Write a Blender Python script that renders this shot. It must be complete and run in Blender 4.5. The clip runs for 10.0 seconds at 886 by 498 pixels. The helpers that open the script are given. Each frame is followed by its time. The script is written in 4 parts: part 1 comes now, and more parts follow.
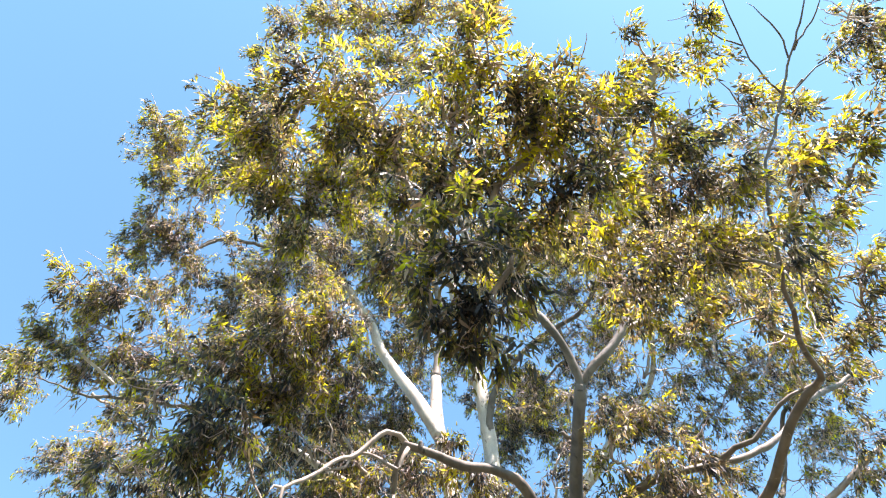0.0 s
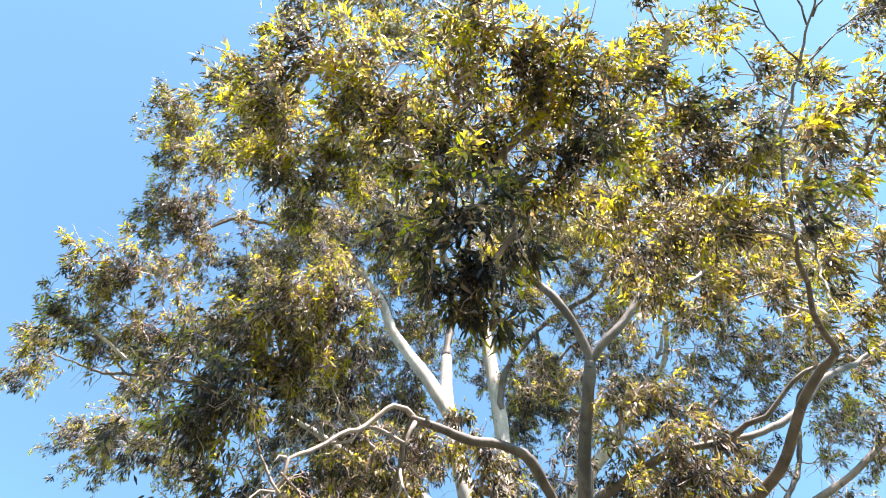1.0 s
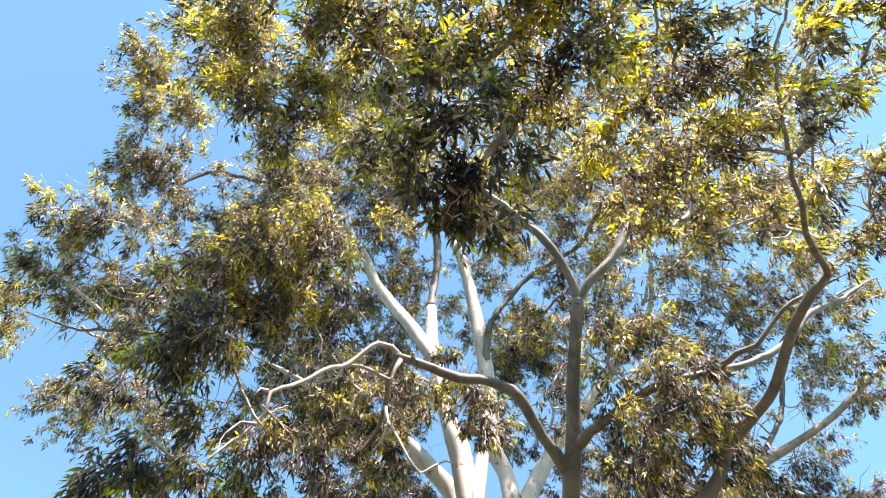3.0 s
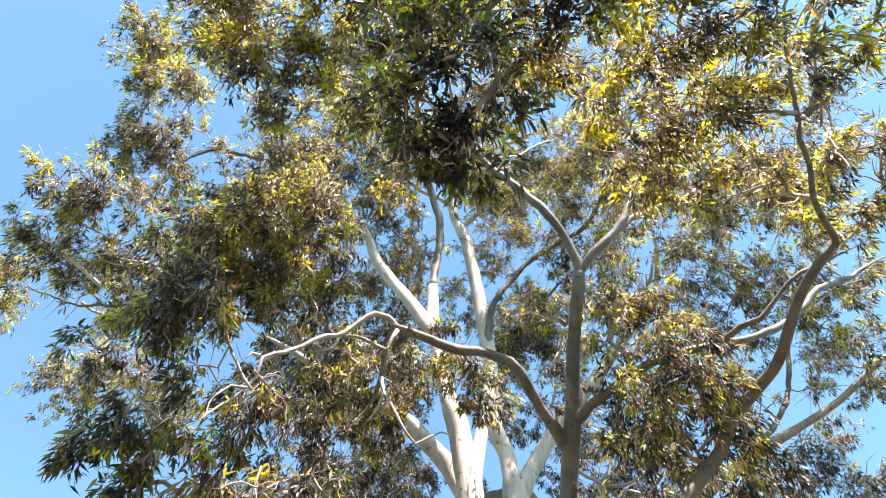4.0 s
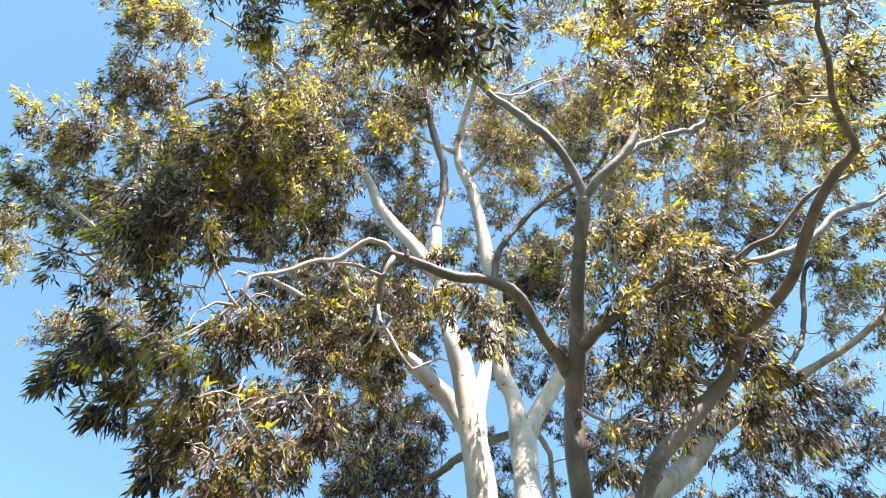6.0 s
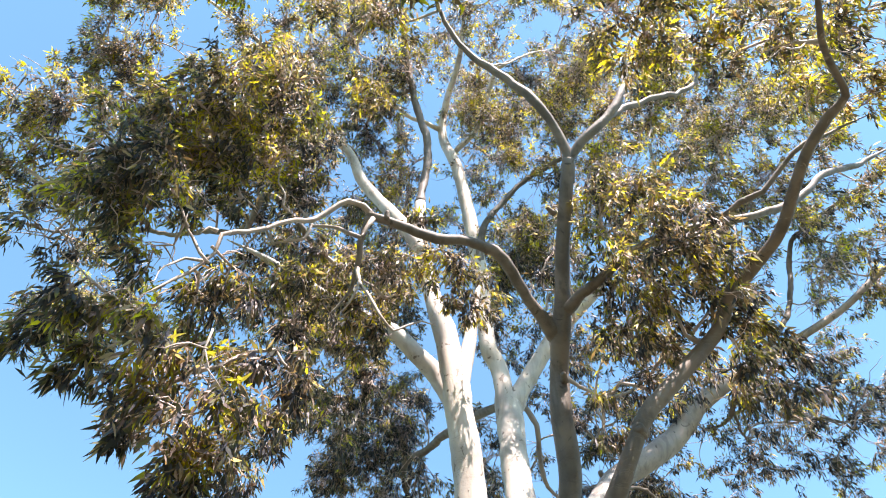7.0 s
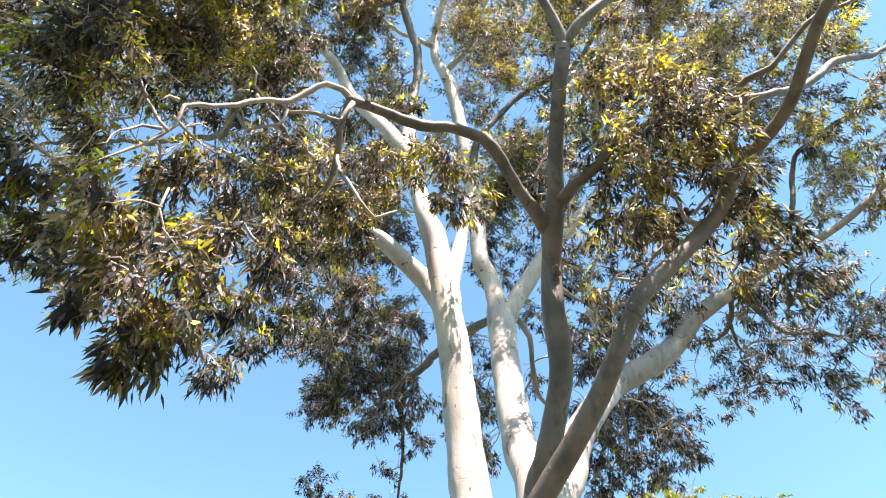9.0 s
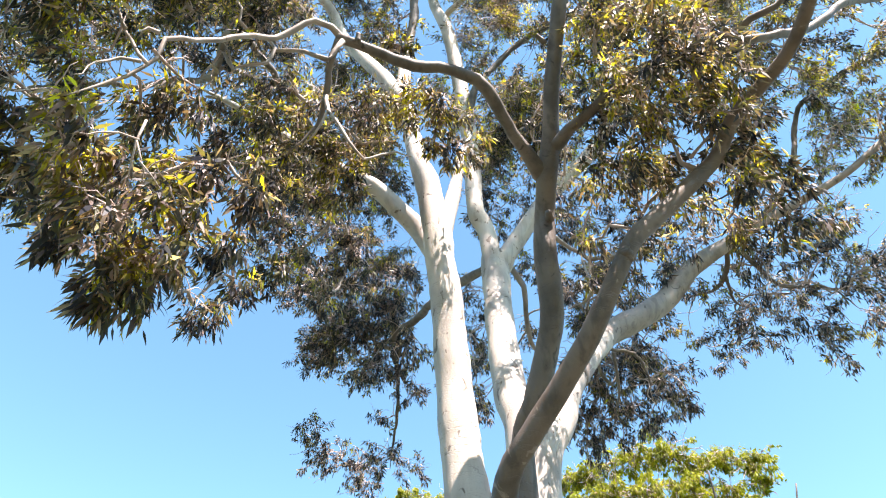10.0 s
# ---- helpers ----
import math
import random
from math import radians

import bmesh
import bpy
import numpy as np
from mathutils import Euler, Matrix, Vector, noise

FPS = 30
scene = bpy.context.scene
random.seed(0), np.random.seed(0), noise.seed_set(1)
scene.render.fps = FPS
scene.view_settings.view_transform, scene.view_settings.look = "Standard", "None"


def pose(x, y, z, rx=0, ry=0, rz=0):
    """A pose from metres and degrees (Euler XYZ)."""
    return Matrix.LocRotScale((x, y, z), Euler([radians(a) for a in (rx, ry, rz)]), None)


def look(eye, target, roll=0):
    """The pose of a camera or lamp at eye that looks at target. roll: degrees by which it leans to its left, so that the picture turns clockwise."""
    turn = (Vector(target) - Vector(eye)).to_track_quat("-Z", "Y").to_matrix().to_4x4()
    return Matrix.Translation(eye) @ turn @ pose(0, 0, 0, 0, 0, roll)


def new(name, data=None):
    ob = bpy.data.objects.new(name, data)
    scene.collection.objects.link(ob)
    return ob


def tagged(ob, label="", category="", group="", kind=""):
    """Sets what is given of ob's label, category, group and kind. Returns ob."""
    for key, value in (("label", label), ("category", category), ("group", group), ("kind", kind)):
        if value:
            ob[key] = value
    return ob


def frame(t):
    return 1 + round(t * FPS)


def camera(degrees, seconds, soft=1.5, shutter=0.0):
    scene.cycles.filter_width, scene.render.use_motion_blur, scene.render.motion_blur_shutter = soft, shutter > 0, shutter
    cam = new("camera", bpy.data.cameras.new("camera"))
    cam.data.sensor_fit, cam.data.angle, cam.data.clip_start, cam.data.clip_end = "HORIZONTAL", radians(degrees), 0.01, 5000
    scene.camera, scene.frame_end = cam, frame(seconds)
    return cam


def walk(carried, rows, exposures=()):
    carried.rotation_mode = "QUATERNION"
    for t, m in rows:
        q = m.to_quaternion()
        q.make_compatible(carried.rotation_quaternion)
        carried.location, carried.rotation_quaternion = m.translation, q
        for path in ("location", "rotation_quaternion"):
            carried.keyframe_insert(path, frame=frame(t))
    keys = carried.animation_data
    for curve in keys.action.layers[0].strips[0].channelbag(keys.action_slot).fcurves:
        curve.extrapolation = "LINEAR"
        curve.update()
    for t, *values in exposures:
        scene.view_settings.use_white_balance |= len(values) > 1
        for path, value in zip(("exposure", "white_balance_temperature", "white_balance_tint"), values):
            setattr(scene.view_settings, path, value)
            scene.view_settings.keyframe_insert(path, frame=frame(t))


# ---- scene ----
cam = camera(68.9, 10.0, soft=1.1)
PATH = [
    (0, (-0.036, -0.066, 1.579), (-0.039, 0.77, 3.396), -0.8),
    (0.5, (0.027, 0.063, 1.591), (-0.006, 0.924, 3.395), 0.7),
    (1, (0.104, 0.196, 1.588), (0.052, 1.069, 3.387), 2.2),
    (1.5, (0.077, 0.361, 1.604), (0.04, 1.236, 3.401), 2.2),
    (2, (-0.038, 0.565, 1.595), (-0.026, 1.433, 3.397), -1.9),
    (2.5, (-0.04, 0.774, 1.583), (-0.013, 1.695, 3.358), -2.9),
    (3, (0.053, 0.977, 1.587), (0.053, 1.927, 3.348), -1.6),
    (3.2, (0.107, 1.064, 1.596), (0.08, 2.021, 3.352), 0.2),
    (4.3, (0.221, 1.568, 1.589), (0.199, 2.559, 3.326), 0.0),
    (4.5, (0.225, 1.66, 1.578), (0.213, 2.671, 3.303), -0.3),
    (5, (0.267, 1.904, 1.604), (0.248, 2.923, 3.325), -1.0),
    (5.5, (0.381, 2.108, 1.587), (0.306, 3.135, 3.301), 1.8),
    (5.7, (0.419, 2.192, 1.588), (0.342, 3.235, 3.293), 1.8),
    (6.8, (0.475, 2.806, 1.61), (0.455, 3.867, 3.305), -1.5),
    (7, (0.525, 2.919, 1.592), (0.494, 3.996, 3.277), -1.1),
    (7.5, (0.681, 3.235, 1.612), (0.587, 4.333, 3.28), 2.0),
    (8, (0.7, 3.534, 1.615), (0.608, 4.657, 3.268), 1.7),
    (8.5, (0.655, 3.793, 1.579), (0.614, 4.933, 3.222), -1.1),
    (9, (0.672, 3.994, 1.557), (0.638, 5.206, 3.148), -1.5),
    (9.5, (0.741, 4.137, 1.555), (0.691, 5.388, 3.115), -0.7),
    (10, (0.786, 4.226, 1.553), (0.747, 5.542, 3.059), -1.0),
]
walk(cam, [(t, look(eye, target, roll)) for t, eye, target, roll in PATH], [(0.0, 2.01, 6600, 23.0), (10.0, 1.97, 6600, 23.0)])

# ---- world, sun, exposure ----
SUN = Vector((0.28, -0.43, 0.86)).normalized()
world = bpy.data.worlds.new("sky")
scene.world = world
world.use_nodes = True
wn = world.node_tree.nodes
sky = wn.new("ShaderNodeTexSky")
sky.sky_type, sky.sun_disc = "NISHITA", False
sky.sun_elevation, sky.sun_rotation = math.asin(SUN.z), math.atan2(SUN.x, SUN.y)
sky.air_density, sky.dust_density, sky.ozone_density = 1.0, 0.2, 1.0
wn["Background"].inputs["Strength"].default_value = 0.10
cast = wn.new("ShaderNodeMix")
cast.data_type, cast.blend_type = "RGBA", "MULTIPLY"
cast.inputs["Factor"].default_value = 1.0
cast.inputs["B"].default_value = (0.78, 1.11, 1.02, 1)
world.node_tree.links.new(sky.outputs["Color"], cast.inputs["A"])
world.node_tree.links.new(cast.outputs["Result"], wn["Background"].inputs["Color"])
sun = new("sun", bpy.data.lights.new("sun", "SUN"))
sun.data.energy, sun.data.angle, sun.data.color = 5.0, radians(0.5), (1.0, 0.92, 0.81)
sun.matrix_world = look(SUN * 60, (0, 0, 0))


# ---- materials ----
def material(name, rough=0.6):
    m = bpy.data.materials.new(name)
    m.use_nodes = True
    m.node_tree.nodes["Principled BSDF"].inputs["Roughness"].default_value = rough
    return m, m.node_tree.nodes, m.node_tree.links


def ramp(nodes, stops):
    r = nodes.new("ShaderNodeValToRGB")
    while len(r.color_ramp.elements) < len(stops):
        r.color_ramp.elements.new(0.5)
    for e, (at, col) in zip(r.color_ramp.elements, stops):
        e.position, e.color = at, (*col, 1)
    return r


def bark(name, light, mid, scar, spots, streaks=0.35):
    """Smooth gum bark: cream patches where it peeled, greyer older skin in long streaks, creases across the stem and a few dark scars."""
    m, n, l = material(name, 0.66)
    co = n.new("ShaderNodeTexCoord")

    def field(kind, scale, detail, stretch):
        at = n.new("ShaderNodeMapping")
        at.inputs["Scale"].default_value = stretch
        l.new(co.outputs["Object"], at.inputs["Vector"])
        tex = n.new(kind)
        tex.inputs["Scale"].default_value = scale
        if detail is not None:
            tex.inputs["Detail"].default_value = detail
        l.new(at.outputs["Vector"], tex.inputs["Vector"])
        return tex

    def over(below, colour, amount):
        mix = n.new("ShaderNodeMix")
        mix.data_type = "RGBA"
        mix.inputs["B"].default_value = (*colour, 1)
        l.new(amount, mix.inputs["Factor"])
        l.new(below, mix.inputs["A"])
        return mix.outputs["Result"]

    patch = field("ShaderNodeTexNoise", 1.9, 6, (1, 1, 0.5))
    patch.inputs["Distortion"].default_value = 0.6
    tone = ramp(n, ((0.34, mid), (0.46, tuple(0.35 * p + 0.65 * q for p, q in zip(mid, light))), (0.56, light), (0.74, tuple(min(1, c * 1.1) for c in light))))
    l.new(patch.outputs["Fac"], tone.inputs["Fac"])
    streak = field("ShaderNodeTexNoise", 7.0, 4, (1, 1, 0.11))
    thin = ramp(n, ((0.52, (0, 0, 0)), (0.66, (streaks,) * 3)))
    l.new(streak.outputs["Fac"], thin.inputs["Fac"])
    skin = over(tone.outputs["Color"], tuple(c * 0.72 for c in mid), thin.outputs["Color"])
    crease = field("ShaderNodeTexNoise", 4.2, 5, (0.35, 0.35, 3.2))
    line = ramp(n, ((0.485, (0, 0, 0)), (0.5, (0.4, 0.4, 0.4)), (0.515, (0, 0, 0))))
    l.new(crease.outputs["Fac"], line.inputs["Fac"])
    where = ramp(n, ((0.5, (0, 0, 0)), (0.62, (1, 1, 1))))
    spread = field("ShaderNodeTexNoise", 0.9, 2, (1, 1, 1))
    l.new(spread.outputs["Fac"], where.inputs["Fac"])
    both = n.new("ShaderNodeMath")
    both.operation = "MULTIPLY"
    l.new(line.outputs["Color"], both.inputs[0])
    l.new(where.outputs["Color"], both.inputs[1])
    skin = over(skin, tuple(c * 0.8 for c in scar), both.outputs["Value"])
    fleck = field("ShaderNodeTexNoise", 6.5, 3, (1, 1, 0.6))
    fleck.inputs["Distortion"].default_value = 0.8
    cut = ramp(n, ((spots, (0, 0, 0)), (spots + 0.045, (0.9, 0.9, 0.9))))
    l.new(fleck.outputs["Fac"], cut.inputs["Fac"])
    skin = over(skin, scar, cut.outputs["Color"])
    l.new(skin, n["Principled BSDF"].inputs["Base Color"])
    grain = field("ShaderNodeTexNoise", 24.0, 6, (1, 1, 0.5))
    height = n.new("ShaderNodeMath")
    height.operation, height.inputs[1].default_value = "MULTIPLY_ADD", 0.35
    l.new(grain.outputs["Fac"], height.inputs[0])
    l.new(patch.outputs["Fac"], height.inputs[2])
    dent = n.new("ShaderNodeMath")
    dent.operation = "SUBTRACT"
    l.new(height.outputs["Value"], dent.inputs[0])
    l.new(both.outputs["Value"], dent.inputs[1])
    bump = n.new("ShaderNodeBump")
    bump.inputs["Strength"].default_value, bump.inputs["Distance"].default_value = 0.5, 0.03
    l.new(dent.outputs["Value"], bump.inputs["Height"])
    l.new(bump.outputs["Normal"], n["Principled BSDF"].inputs["Normal"])
    return m


pale = bark("pale gum bark", (0.52, 0.465, 0.405), (0.33, 0.29, 0.255), (0.13, 0.10, 0.078), 0.64)
# pale gum bark darkened to the tone it takes in deep shade
shade_grey = bark("gum bark, greyed with shade", (0.165, 0.136, 0.113), (0.088, 0.073, 0.060), (0.05, 0.042, 0.034), 0.66, 0.6)
# browner skin of the long limb, darkened further for its shaded underside
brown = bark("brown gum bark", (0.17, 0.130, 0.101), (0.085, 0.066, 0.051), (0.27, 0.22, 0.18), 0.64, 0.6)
twig_bark = bark("pinkish twig bark", (0.56, 0.44, 0.39), (0.34, 0.26, 0.225), (0.14, 0.105, 0.09), 0.70)
# pinkish skin, also darkened for the shade on its limb
rosy = bark("rosy limb bark", (0.31, 0.255, 0.222), (0.17, 0.14, 0.12), (0.10, 0.08, 0.066), 0.66, 0.5)
branch_bark = bark("cream branch bark", (0.42, 0.35, 0.30), (0.24, 0.195, 0.165), (0.10, 0.08, 0.066), 0.66)


def leaf_material(name, stops, dry, through_colour, gloss, pink_share, thin):
    """Thin leaf: a waxy face and light that comes through the blade. Young sprigs are yellow together, a leaf attribute
    paints sun and shade into the tone, and single leaves are pinkish to cream, the cream painting waxy sheen.
    """
    m, n, l = material(name, gloss)
    geo = n.new("ShaderNodeNewGeometry")
    tone = ramp(n, stops)
    co = n.new("ShaderNodeTexCoord")
    drift = n.new("ShaderNodeTexNoise")
    drift.inputs["Scale"].default_value, drift.inputs["Detail"].default_value = 1.5, 3
    l.new(co.outputs["Object"], drift.inputs["Vector"])
    spread = n.new("ShaderNodeMapRange")
    spread.inputs["From Min"].default_value, spread.inputs["From Max"].default_value = 0.32, 0.68
    spread.inputs["To Min"].default_value, spread.inputs["To Max"].default_value = -0.08, 0.57
    l.new(drift.outputs["Fac"], spread.inputs["Value"])
    own = n.new("ShaderNodeMath")
    own.operation, own.inputs[1].default_value = "MULTIPLY_ADD", 0.46
    l.new(geo.outputs["Random Per Island"], own.inputs[0])
    l.new(spread.outputs["Result"], own.inputs[2])
    # sun and shade painted in from the leaf attribute, on top of random tone
    sun_attr = n.new("ShaderNodeAttribute")
    sun_attr.attribute_name = "sunlit"
    sun_shift = n.new("ShaderNodeMath")
    sun_shift.operation, sun_shift.inputs[1].default_value = "MULTIPLY_ADD", 0.26
    l.new(sun_attr.outputs["Fac"], sun_shift.inputs[0])
    l.new(own.outputs["Value"], sun_shift.inputs[2])
    own = sun_shift
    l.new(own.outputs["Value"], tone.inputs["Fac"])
    dice = n.new("ShaderNodeTexWhiteNoise")
    dice.noise_dimensions = "1D"
    l.new(geo.outputs["Random Per Island"], dice.inputs["W"])
    pick = n.new("ShaderNodeMath")
    pick.operation, pick.inputs[1].default_value = "LESS_THAN", pink_share
    l.new(dice.outputs["Value"], pick.inputs[0])
    # dry: pinkish tones, with cream ones that paint sheen on single leaves
    sheen_tone = ramp(n, dry)
    l.new(geo.outputs["Random Per Island"], sheen_tone.inputs["Fac"])
    shift = n.new("ShaderNodeMix")
    shift.data_type = "RGBA"
    l.new(pick.outputs["Value"], shift.inputs["Factor"])
    l.new(tone.outputs["Color"], shift.inputs["A"])
    l.new(sheen_tone.outputs["Color"], shift.inputs["B"])
    face = n["Principled BSDF"]
    l.new(shift.outputs["Result"], face.inputs["Base Color"])
    face.inputs["Specular IOR Level"].default_value = 0.4
    lit = n.new("ShaderNodeBsdfTranslucent")
    tint = n.new("ShaderNodeMix")
    tint.data_type, tint.blend_type = "RGBA", "MULTIPLY"
    tint.inputs["Factor"].default_value = 1.0
    tint.inputs["B"].default_value = (*through_colour, 1)
    l.new(shift.outputs["Result"], tint.inputs["A"])
    l.new(tint.outputs["Result"], lit.inputs["Color"])
    both = n.new("ShaderNodeMixShader")
    soft_blade = n.new("ShaderNodeMapRange")
    soft_blade.inputs["From Min"].default_value, soft_blade.inputs["From Max"].default_value = 0.15, 0.75
    soft_blade.inputs["To Min"].default_value, soft_blade.inputs["To Max"].default_value = thin
    l.new(own.outputs["Value"], soft_blade.inputs["Value"])
    l.new(soft_blade.outputs["Result"], both.inputs["Fac"])
    l.new(face.outputs["BSDF"], both.inputs[1])
    l.new(lit.outputs["BSDF"], both.inputs[2])
    l.new(both.outputs["Shader"], n["Material Output"].inputs["Surface"])
    return m


# pinkish leaf tones, rising to cream for the sheen of waxy faces
PINK_CREAM = ((0.0, (0.06, 0.040, 0.040)), (0.5, (0.17, 0.120, 0.110)), (0.8, (0.34, 0.265, 0.245)), (1.0, (0.48, 0.40, 0.37)))
# bluish dark stops stand for leaves in shade under open sky
gum_leaf = leaf_material("gum leaf", ((0.0, (0.017, 0.018, 0.031)), (0.32, (0.047, 0.050, 0.068)), (0.50, (0.118, 0.117, 0.074)), (0.62, (0.245, 0.235, 0.045)), (0.75, (0.425, 0.408, 0.032)), (1.0, (0.56, 0.545, 0.035))), PINK_CREAM, (1.95, 1.79, 0.65), 0.5, 0.29, (0.32, 0.60))
far_leaf = leaf_material("fresh green leaf", ((0.0, (0.08, 0.098, 0.014)), (0.5, (0.23, 0.25, 0.02)), (1.0, (0.42, 0.42, 0.03))), PINK_CREAM, (1.7, 1.7, 0.4), 0.5, 0.05, (0.4, 0.5))


def ground_material():
    m, n, l = material("dry lawn", 0.9)
    co = n.new("ShaderNodeTexCoord")
    a = n.new("ShaderNodeTexNoise")
    a.inputs["Scale"].default_value, a.inputs["Detail"].default_value = 0.35, 6
    l.new(co.outputs["Object"], a.inputs["Vector"])
    tone = ramp(n, ((0.35, (0.04, 0.046, 0.024)), (0.55, (0.066, 0.062, 0.038)), (0.7, (0.10, 0.082, 0.056))))
    l.new(a.outputs["Fac"], tone.inputs["Fac"])
    l.new(tone.outputs["Color"], n["Principled BSDF"].inputs["Base Color"])
    return m


# ---- building helpers ----
def mesh_of(name, verts, tris, mat, smooth=True, sunlit=None):
    me = bpy.data.meshes.new(name)
    verts, tris = np.asarray(verts, np.float32), np.asarray(tris, np.int32)
    me.vertices.add(len(verts))
    me.vertices.foreach_set("co", verts.ravel())
    me.loops.add(tris.size)
    me.loops.foreach_set("vertex_index", tris.ravel())
    me.polygons.add(len(tris))
    me.polygons.foreach_set("loop_start", np.arange(0, tris.size, 3, dtype=np.int32))
    me.polygons.foreach_set("use_smooth", np.full(len(tris), smooth))
    me.materials.append(mat)
    me.update(calc_edges=True)
    if sunlit is not None:
        me.attributes.new("sunlit", "FLOAT", "POINT").data.foreach_set("value", np.asarray(sunlit, np.float32))
    return me


def part(name, me, parent, label="", kind=""):
    ob = new(name, me)
    ob.parent = parent
    return tagged(ob, label=label, kind=kind)


def spline(nodes, step):
    """Points on a smooth curve through nodes (x, y, z, radius), about step metres apart."""
    p = np.asarray(nodes, float)
    if len(p) == 2:
        n = max(2, int(np.linalg.norm(p[1, :3] - p[0, :3]) / step) + 1)
        return p[0] + (p[1] - p[0]) * np.linspace(0, 1, n)[:, None]
    q = np.vstack([2 * p[0] - p[1], p, 2 * p[-1] - p[-2]])
    q[:, 3] = np.r_[p[0, 3], p[:, 3], p[-1, 3]]
    out = []
    for a, b, c, d in zip(q, q[1:], q[2:], q[3:]):
        n = max(1, int(np.linalg.norm(c[:3] - b[:3]) / step))
        u = (np.arange(n) / n)[:, None]
        out.append(0.5 * (2 * b + (c - a) * u + (2 * a - 5 * b + 4 * c - d) * u**2 + (3 * b - a - 3 * c + d) * u**3))
    return np.vstack([*out, p[-1:]])


def tube(points, sides, rng, rough=0.05):
    """A closed, slightly uneven tube along points (x, y, z, radius)."""
    c, r = points[:, :3], np.maximum(points[:, 3], 0.002)
    tangent = np.gradient(c, axis=0)
    tangent /= np.linalg.norm(tangent, axis=1, keepdims=True) + 1e-9
    side = np.cross(tangent[0], (0.3, 0.9, 0.1))
    verts = []
    turn = np.linspace(0, 2 * np.pi, sides, endpoint=False)
    drift = rng.normal(0, 1, (sides,))
    for k in range(len(c)):
        side = side - tangent[k] * (side @ tangent[k])
        side /= np.linalg.norm(side) + 1e-9
        up = np.cross(tangent[k], side)
        drift = 0.8 * drift + 0.6 * rng.normal(0, 1, (sides,))
        swell = 1 + rough * (drift + np.roll(drift, 1)) / 2
        verts.append(c[k] + (r[k] * swell)[:, None] * (np.cos(turn)[:, None] * side + np.sin(turn)[:, None] * up))
    n = len(c)
    verts = np.vstack([*verts, c[:1] - tangent[:1] * r[0] * 0.3, c[-1:] + tangent[-1:] * r[-1] * 0.5])
    k, j = np.meshgrid(np.arange(n - 1), np.arange(sides), indexing="ij")
    a, b = k * sides + j, k * sides + (j + 1) % sides
    tris = np.concatenate([np.stack([a, b, b + sides], -1).reshape(-1, 3), np.stack([a, b + sides, a + sides], -1).reshape(-1, 3)])
    j = np.arange(sides)
    caps = [np.stack([(j + 1) % sides, j, np.full(sides, n * sides)], -1), np.stack([(n - 1) * sides + j, (n - 1) * sides + (j + 1) % sides, np.full(sides, n * sides + 1)], -1)]
    return verts, np.concatenate([tris, *caps])


def joined(pieces):
    at, vs, ts = 0, [], []
    for v, t in pieces:
        vs.append(v)
        ts.append(t + at)
        at += len(v)
    return np.vstack(vs), np.vstack(ts)


def unit(v):
    return v / (np.linalg.norm(v, axis=-1, keepdims=True) + 1e-9)


DOWN = np.array((0, 0, -1.0))


def blades(base, way, length, width, bend, rng, fine=True):
    """Lance-shaped leaves: six points each, curved along the blade, or four where they are far and small."""
    n = len(base)
    flat = unit(np.cross(way, rng.normal(0, 1, (n, 3))))
    curl = unit(np.cross(flat, way))
    l, w, b = length[:, None], width[:, None] / 2, bend[:, None] * length[:, None]
    tip = base + way * l + curl * b + DOWN * l * 0.12
    if fine:
        s1, s2 = 0.34, 0.70
        p1, p2 = base + way * l * s1 + curl * b * s1**2 * 0.5, base + way * l * s2 + curl * b * s2**2 * 0.7 + DOWN * l * 0.04
        rows = (base, p1 - flat * w, p1 + flat * w, p2 - flat * w * 0.62, p2 + flat * w * 0.62, tip)
        one = np.array(((0, 2, 1), (1, 2, 4), (1, 4, 3), (3, 4, 5)))
    else:
        p1 = base + way * l * 0.42 + curl * b * 0.12
        rows = (base, p1 - flat * w, p1 + flat * w, tip)
        one = np.array(((0, 2, 1), (1, 2, 3)))
    k = len(rows)
    return np.stack(rows, 1).reshape(-1, 3), (one[None] + k * np.arange(n)[:, None, None]).reshape(-1, 3)


